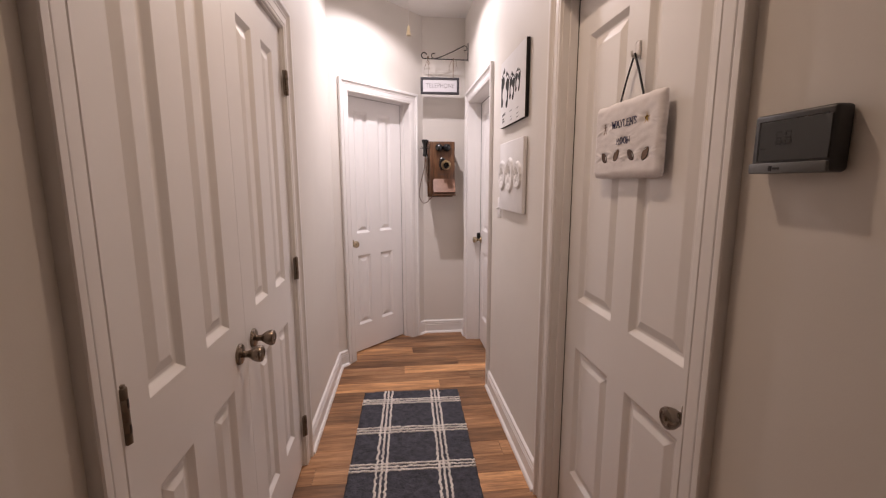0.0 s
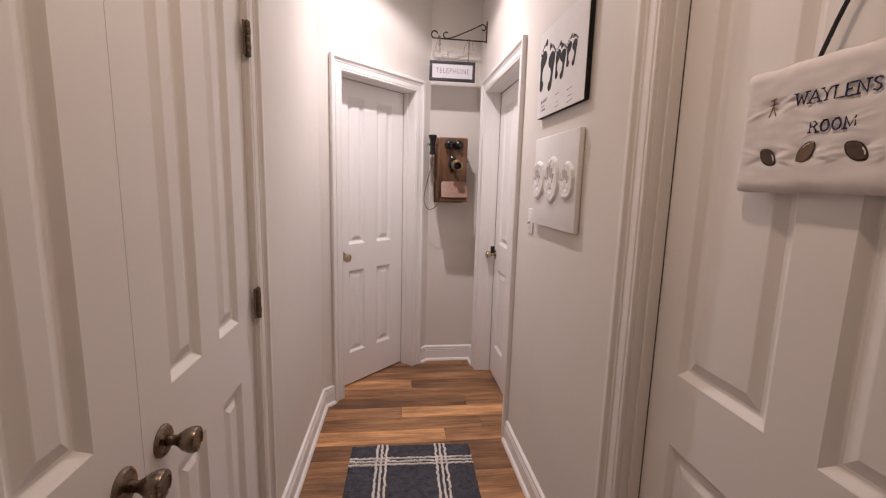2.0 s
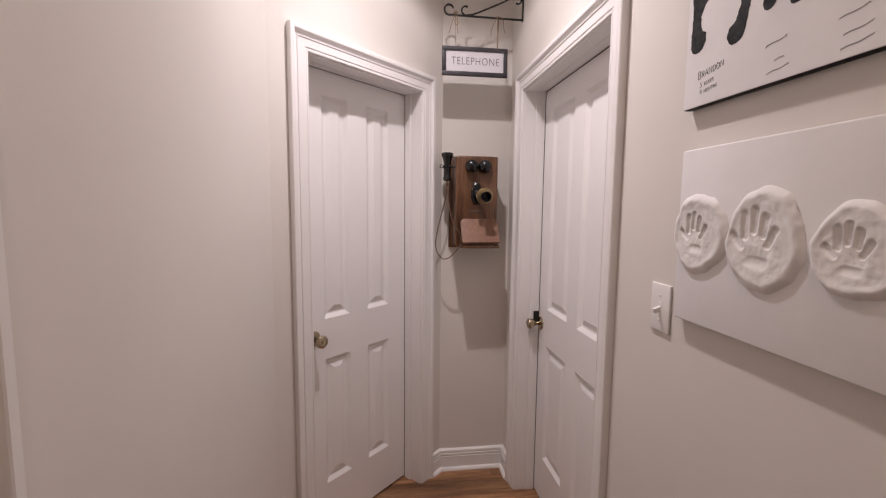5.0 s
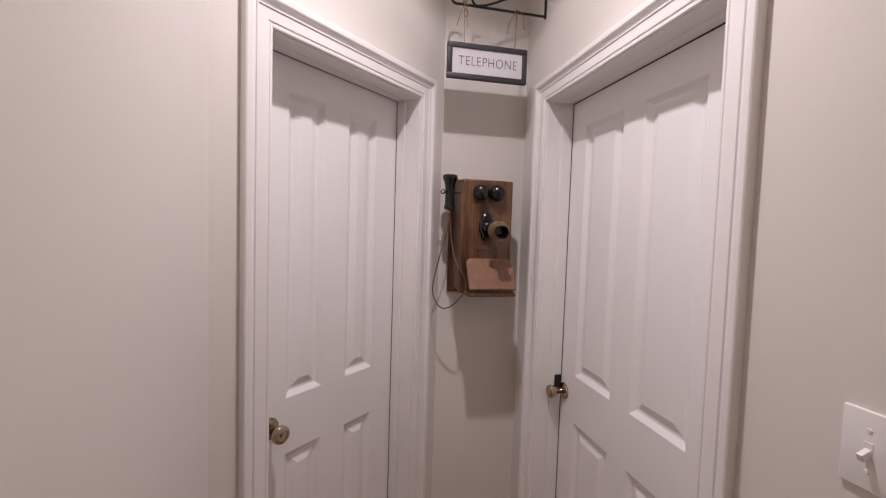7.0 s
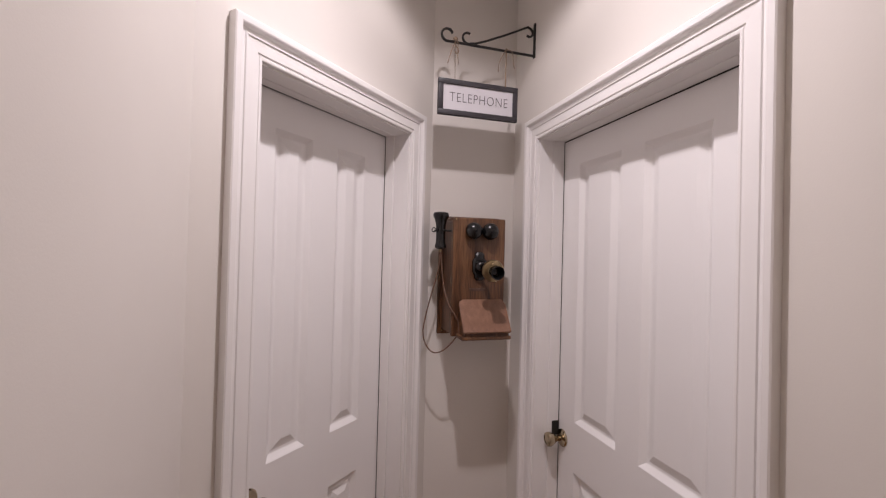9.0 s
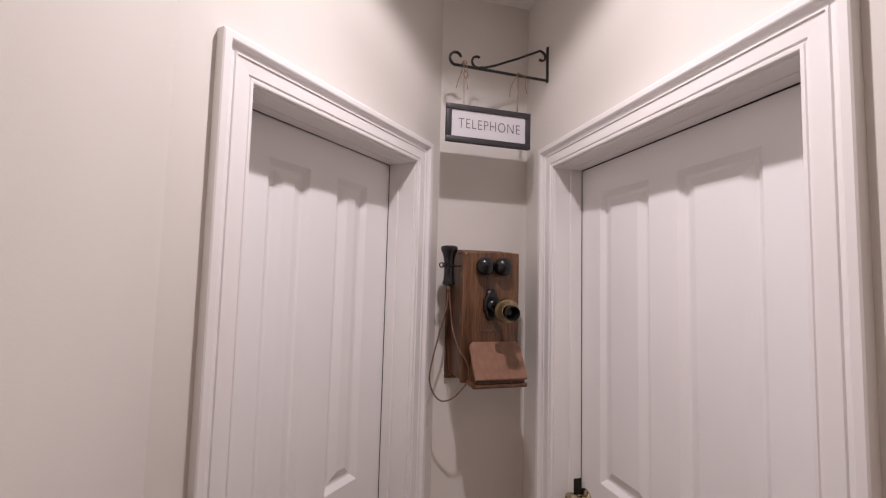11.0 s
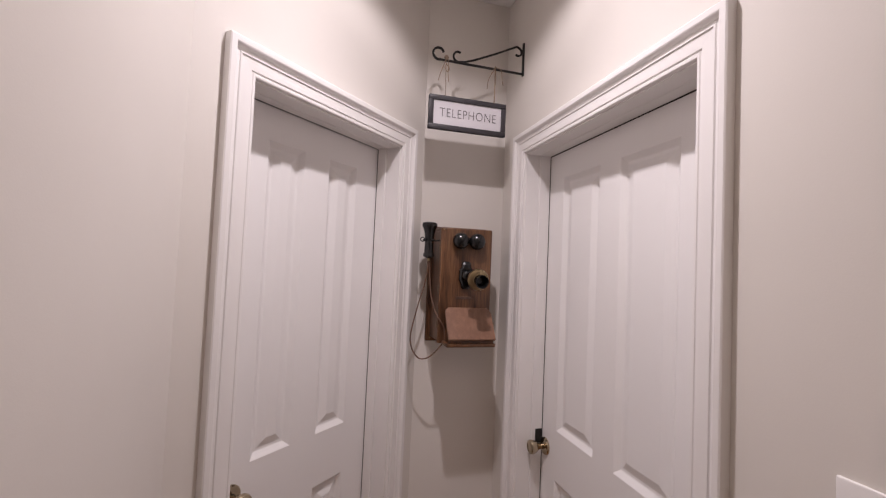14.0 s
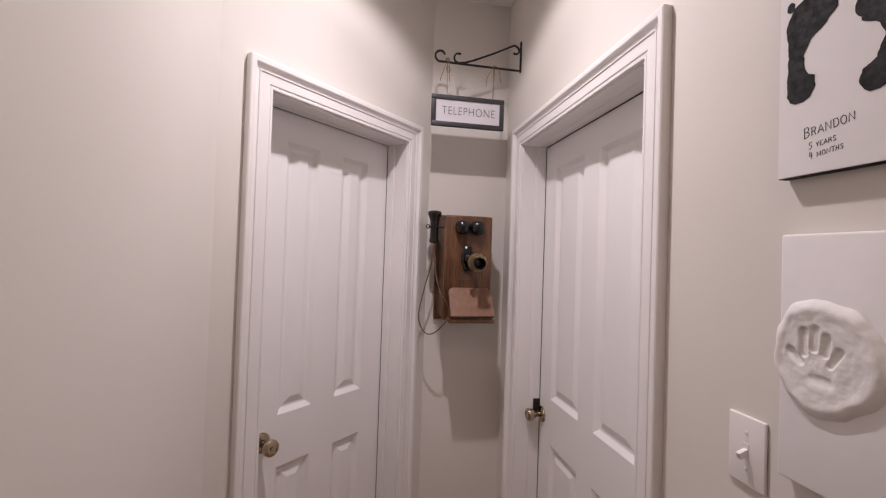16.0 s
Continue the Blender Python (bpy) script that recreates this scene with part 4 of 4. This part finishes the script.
def casting(rx, rz, size, mirror, seed):
    """A lumpy oval of plaster with a pressed print: palm and five finger grooves."""
    bm = bmesh.new()
    rng = random.Random(seed)
    ph = [rng.uniform(0, 6.28) for _ in range(4)]
    N, M = 64, 110
    fingers = [((-0.28, 0.04), (-0.29, 0.42), 0.066), ((-0.12, 0.14), (-0.10, 0.49), 0.064), ((0.06, 0.08), (0.09, 0.37), 0.066), ((0.14, -0.08), (0.28, 0.17), 0.064), ((-0.34, -0.12), (-0.52, 0.06), 0.060)]
    rows = [[bm.verts.new((0, 0, 0))]]
    grid = [(0.0, 0.0)]

    def height(x, z, r):
        u, w = x * mirror / size, z / size
        h = 0.0088 * (1 - max(0, (r - 0.82) / 0.18) ** 2.2)
        h += 0.0012 * math.exp(-((r - 0.82) / 0.08) ** 2)
        press = [1 / (1 + math.exp((seg_dist(u, w, ax, az, bx, bz) - rad) / 0.009)) for (ax, az), (bx, bz), rad in fingers]
        press.append(0.75 / (1 + math.exp((seg_dist(u, w, -0.14, -0.34, 0.10, -0.36) - 0.09) / 0.022)))
        press.append(0.40 / (1 + math.exp((math.hypot((u + 0.06) / 0.30, (w + 0.14) / 0.24) - 1) / 0.06)))
        h -= 0.0048 * max(press)
        h += 0.0016 * max(0, r - 0.55) * noise.noise((x * 75, z * 75, seed + 4)) / 0.45
        h += 0.0014 * noise.noise((x * 40 + seed, z * 40, 0)) + 0.0006 * noise.noise((x * 130, z * 130 + seed, 3)) + 0.0002 * noise.noise((x * 420, z * 420, seed))
        return max(h, 0.0)

    for i in range(1, N + 1):
        r = (i / N) ** 0.9
        ring = []
        for j in range(M):
            a = 2 * math.pi * j / M
            wob = 1 + 0.03 * math.sin(3 * a + ph[0]) + 0.02 * math.sin(5 * a + ph[1]) + 0.012 * math.sin(11 * a + ph[2]) + 0.010 * noise.noise((math.cos(a) * 7, math.sin(a) * 7, seed))
            x, z = rx * r * wob * math.cos(a), rz * r * wob * math.sin(a)
            ring.append(bm.verts.new((x, -height(x, z, r), z)))
        rows.append(ring)
    rows[0][0].co.y = -height(0, 0, 0)
    for j in range(M):
        bm.faces.new((rows[0][0], rows[1][j], rows[1][(j + 1) % M]))
    for a, b in zip(rows[1:], rows[2:]):
        for j in range(M):
            bm.faces.new((a[j], b[j], b[(j + 1) % M], a[(j + 1) % M]))
    return bm


mid_y = (HY0 + HY1) / 2
for k, (cy, cz, rx, rz, size, mir) in enumerate(((2.717, 0.190, 0.076, 0.083, 0.083, 1), (2.568, 0.188, 0.078, 0.092, 0.106, 1), (2.418, 0.184, 0.066, 0.070, 0.076, 1))):
    part("plaster_casting", casting(rx, rz, size, mir, 3 + 7 * k), PLASTER, t, "oval white plaster casting with pressed print", smooth=60, m=pose(mid_y - cy, -0.0208, cz))

# ---- quilted sign on the door ----
QX = DEEP_C                             # depth of the door's face
t = thing("quilted_sign", M_RIGHT @ pose(-1.524, QX - 0.009, 1.408), "padded white cotton name sign with stitched footballs", "door sign")
QW, QH, QS = 0.179, 0.221, -0.017
bm = bmesh.new()
NX, NZ = 110, 80
puckers = [(-0.122, 0.063), (-0.051, 0.067), (0.028, 0.064), (0.098, 0.063), (-0.124, 0.150), (0.095, 0.154), (-0.060, 0.155), (0.030, 0.155), (-0.013, 0.107)]
front = []
for i in range(NX + 1):
    col = []
    for k in range(NZ + 1):
        x, z = -QW + 2 * QW * i / NX, QH * k / NZ
        ex, ez = min(1, (QW - abs(x)) / 0.022), min(1, min(z, QH - z) / 0.022)
        if ex < 1 and ez < 1:                       # round the corners in plan
            pull = 0.4 + 0.6 * max(1 - ex, 1 - ez) / math.hypot(1 - ex, 1 - ez)
            ex, ez = 1 - (1 - ex) * pull, 1 - (1 - ez) * pull
            x, z = math.copysign(QW - 0.022 * ex, x), 0.022 * ez if z < QH / 2 else QH - 0.022 * ez
        e = math.sqrt(max(0, 1 - (1 - ex) ** 2) * max(0, 1 - (1 - ez) ** 2))
        d = 0.006 + 0.015 * e
        for cx, cz in [(c - QS, b) for c, b in puckers]:
            rr = math.hypot((x - cx) / 1.0, (z - cz) / 0.45)
            d -= 0.0055 * math.exp(-(rr / 0.026) ** 2) * e
            for sl in (-0.26, -0.06, 0.10, 0.30):
                d += 0.0038 * e * math.exp(-((z - cz - sl * (x - cx)) / 0.0030) ** 2 - ((abs(x - cx) - 0.030) / 0.019) ** 2) * (0.45 + noise.noise((cx * 40, sl * 9, cz * 40)))
        d += 0.0010 * noise.noise((x * 30, z * 60, 1)) * e
        k2 = 0.004 * noise.noise((x * 22, z * 22, 8)) + 0.0016 * noise.noise((x * 90, z * 90, 3))
        col.append(bm.verts.new((x + QS + k2 * (1 - ex), -d, z + k2 * (1 - ez))))
    front.append(col)
for i in range(NX):
    for k in range(NZ):
        bm.faces.new((front[i][k], front[i + 1][k], front[i + 1][k + 1], front[i][k + 1]))
rim = [front[i][0] for i in range(NX + 1)] + [front[NX][k] for k in range(1, NZ + 1)] + [front[i][NZ] for i in range(NX - 1, -1, -1)] + [front[0][k] for k in range(NZ - 1, 0, -1)]
backs = [bm.verts.new((v.co.x * 0.985, -0.004, v.co.z)) for v in rim]
for i in range(len(rim)):
    j = (i + 1) % len(rim)
    bm.faces.new((rim[i], backs[i], backs[j], rim[j]))
bm.faces.new(backs)
part("padded_panel", bm, QUILT, t, smooth=70)
part("backing_board", box(bmesh.new(), -QW + 0.040, QW - 0.110, -0.0045, 0.0085, 0.040, QH - 0.070, 0.003, 2), QUILT, t)
written("stitched_name", "WAYLENS", 0.0190, 0.131, NAVY, t, pose(-0.016, -0.0212, 0.156), 0.00135, 0.18)
written("stitched_name", "ROOM", 0.0175, 0.073, NAVY, t, pose(-0.013, -0.0212, 0.107), 0.00135, 0.18)
for k, (x, z, a, mat) in enumerate(((-0.122, 0.063, 42, BROWN_PATCH), (-0.051, 0.067, -52, TAN_PATCH), (0.028, 0.064, 38, BROWN_PATCH), (0.098, 0.063, -48, TAN_PATCH))):
    bm = bmesh.new()
    ring, inner = [], []
    for j in range(24):
        q = 2 * math.pi * j / 24
        ex = 0.0205 * math.cos(q)
        ez = 0.0118 * math.sin(q) * (1 - 0.25 * math.cos(q) ** 2)
        ring.append(bm.verts.new((ex, 0, ez)))
        inner.append(bm.verts.new((ex * 0.85, -0.0012, ez * 0.85)))
    for j in range(24):
        bm.faces.new((ring[j], ring[(j + 1) % 24], inner[(j + 1) % 24], inner[j]))
    bm.faces.new(inner)
    fb = part("football_patch", bm, mat, t, "stitched brown football", m=pose(x, -0.0198, z, 0, a))
    part("patch_outline", tube(bmesh.new(), [(0.0207 * math.cos(q), -0.0006, 0.0120 * math.sin(q) * (1 - 0.25 * math.cos(q) ** 2)) for q in np.linspace(0, 6.283, 25)], 0.0006, 5), BLACK, fb)
    part("patch_highlight", tube(bmesh.new(), [(0.016 * math.cos(q), -0.0015, 0.009 * math.sin(q)) for q in np.linspace(0.4, 1.3, 6)], 0.0010, 5), QUILT, fb)
# small stitched star and goal figure
bm = bmesh.new()
star = [bm.verts.new(((0.013 if j % 2 == 0 else 0.0045) * math.sin(j * math.pi / 5), 0, (0.016 if j % 2 == 0 else 0.0045) * math.cos(j * math.pi / 5))) for j in range(10)]
tip = bm.verts.new((0, -0.0012, 0))
for j in range(10):
    bm.faces.new((star[j], star[(j + 1) % 10], tip))
part("stitched_star", bm, GOLD, t, "gold stitched star", m=pose(0.095, -0.0200, 0.154))
bm = tube(bmesh.new(), [(0.091, -0.0216, 0.152), (0.096, -0.0218, 0.158), (0.101, -0.0216, 0.159)], 0.0012, 5)
part("star_mark", bm, BROWN_PATCH, t)
bm = bmesh.new()
for p, q in (((-0.006, 0.012), (0.004, 0.016)), ((0, 0.014), (0, 0.0)), ((0, 0.002), (-0.007, -0.016)), ((0, 0.002), (0.007, -0.015)), ((-0.008, 0.004), (0.008, 0.006))):
    tube(bm, [(p[0], 0, p[1]), (q[0], 0, q[1])], 0.0009, 5)
part("stitched_figure", bm, TAN_PATCH, t, m=pose(-0.124, -0.0200, 0.150))
for x in (-0.060, 0.066):
    bm = tube(bmesh.new(), smooth_path([(x - 0.004, -0.010, QH - 0.012), (x * 0.5 - 0.008, -0.007, 0.281), (-0.010, -0.004, 0.341)], 6), 0.0046, 6, 0.35)
    part("ribbon", bm, RIBBON, t, "black hanging ribbon", smooth=50)
t = thing("adhesive_hook", M_RIGHT @ pose(-1.535, QX, 1.759), "small white adhesive hook on the door", "hook")
part("hook_base", box(bmesh.new(), -0.011, 0.011, -0.006, 0, -0.020, 0.024, 0.0055, 4), PLASTIC, t, smooth=50)
part("hook_peg", tube(bmesh.new(), smooth_path([(0, -0.003, -0.006), (0, -0.014, -0.017), (0, -0.021, -0.014), (0, -0.023, -0.004)], 5), 0.004, 8), PLASTIC, t, smooth=50)

# ---- rug ----
RX0, RX1, RY1, RY0 = 0.205, 0.832, 3.035, 1.475
t = thing("runner_rug", pose(0.522, 3.042, 0, 0, 0, -1.7) @ pose(-0.52, -3.035, 0), "charcoal pile rug with cream triple-line plaid on the floor", "rug")
bm = bmesh.new()
NX, NY = 150, 372
g = []
for i in range(NX + 1):
    col = []
    for j in range(NY + 1):
        x, y = RX0 + (RX1 - RX0) * i / NX, RY0 + (RY1 - RY0) * j / NY
        edge = min(i, NX - i, j, NY - j)
        z = (0.0 if edge == 0 else 0.009 if edge == 1 else 0.013) + (0.0035 * noise.noise((x * 120, y * 120, 0)) + 0.002 * noise.noise((x * 22, y * 22, 4)) if edge else 0)
        wob = 0.003 * noise.noise((y * 25, x * 25, 7)) if edge < 3 else 0
        col.append(bm.verts.new((x + wob + random.uniform(-0.0012, 0.0012), y + wob + random.uniform(-0.0012, 0.0012), max(z, 0.0005))))
    g.append(col)
for i in range(NX):
    for j in range(NY):
        bm.faces.new((g[i][j], g[i + 1][j], g[i + 1][j + 1], g[i][j + 1]))
part("rug_base", bm, RUG, t)


def pile_line(a, b):
    """One tufted cream line with a wandering edge."""
    a, b = Vector(a), Vector(b)
    n = int((b - a).length / 0.004)
    side = Vector((-(b - a).y, (b - a).x, 0)).normalized()
    s = random.uniform(0, 99)
    pts = [a.lerp(b, i / n) + side * (0.0072 * noise.noise((i * 0.22, s, 0)) + 0.0046 * noise.noise((i * 0.7, s, 5))) + Vector((0, 0, 0.0012 * noise.noise((i * 0.9, s, 9)))) for i in range(n + 1)]
    rad = [0.0056 + 0.0042 * noise.noise((i * 0.8, s, 2)) for i in range(n + 1)]
    return tube(bmesh.new(), pts, rad, 6)


for cx in (0.366, 0.671):
    for o in (-0.024, 0, 0.024):
        part("cream_line", pile_line((cx + o, RY0 + 0.004, 0.0135), (cx + o, RY1 - 0.004, 0.0135)), RUG_LINE, t)
for k in range(5):
    cy = 2.893 - 0.318 * k
    for o in (-0.024, 0, 0.024):
        part("cream_line", pile_line((RX0 + 0.003, cy + o, 0.0142), (RX1 - 0.003, cy + o, 0.0142)), RUG_LINE, t)

# ---- plank floor ----
floor = new("floor", mesh("floor", boxes((LEFT - 0.2, RIGHT + 0.2, END, BACK + 0.2, -0.006, -0.003)), DARK))
tagged(floor, "warm brown wood-look plank floor laid across the hall", "floor", kind="structure")
W, LEN = 0.126, 1.22
rnd = random.Random(5)
shared = {}


def plank_mesh(a, b, tone):
    size = round(b - a, 3)
    key = (size, tone)
    if key not in shared:
        bm = box(bmesh.new(), -size / 2, size / 2, -W / 2 + 0.0004, W / 2 - 0.0004, -0.003, 0.0, 0.0009, 1)
        shared[key] = mesh("plank", bm, PLANKS[tone])
    return shared[key]


row = 0
y = 3.455 - W * 41
JOINTS = {43: 0.555, 42: 0.1, 41: 0.9, 40: 0.478, 39: 0.95, 38: 0.72}      # end joints of the rows in plain view
TONES = {45: ("dark", "dark"), 44: ("mid", "mid"), 43: ("light", "dark"), 42: ("mid", "mid"), 41: ("dark", "mid"), 40: ("mid", "light"), 39: ("mid", "dark"), 38: ("light", "mid"), 37: ("dark", "dark"), 36: ("mid", "dark")}      # boards before and after the joint
while y < BACK + 0.12:
    joint = JOINTS.get(row, rnd.choice((0.02, 0.28, 0.5, 0.74, 0.97)))
    start = joint - LEN
    while start < RIGHT + 0.2:
        a, b = max(start, LEFT - 0.2), min(start + LEN, RIGHT + 0.2)
        if b - a > 0.05 and y > END - 0.1:
            tone = TONES[row][0 if b <= joint + 0.001 else 1] if row in TONES else rnd.choice(("dark", "mid", "mid", "light"))
            ob = new("plank", plank_mesh(a + 0.0004, b - 0.0004, tone))
            ob.parent = floor
            ob.matrix_local = pose((a + b) / 2, y + W / 2, 0)
        start += LEN
    y += W
    row += 1
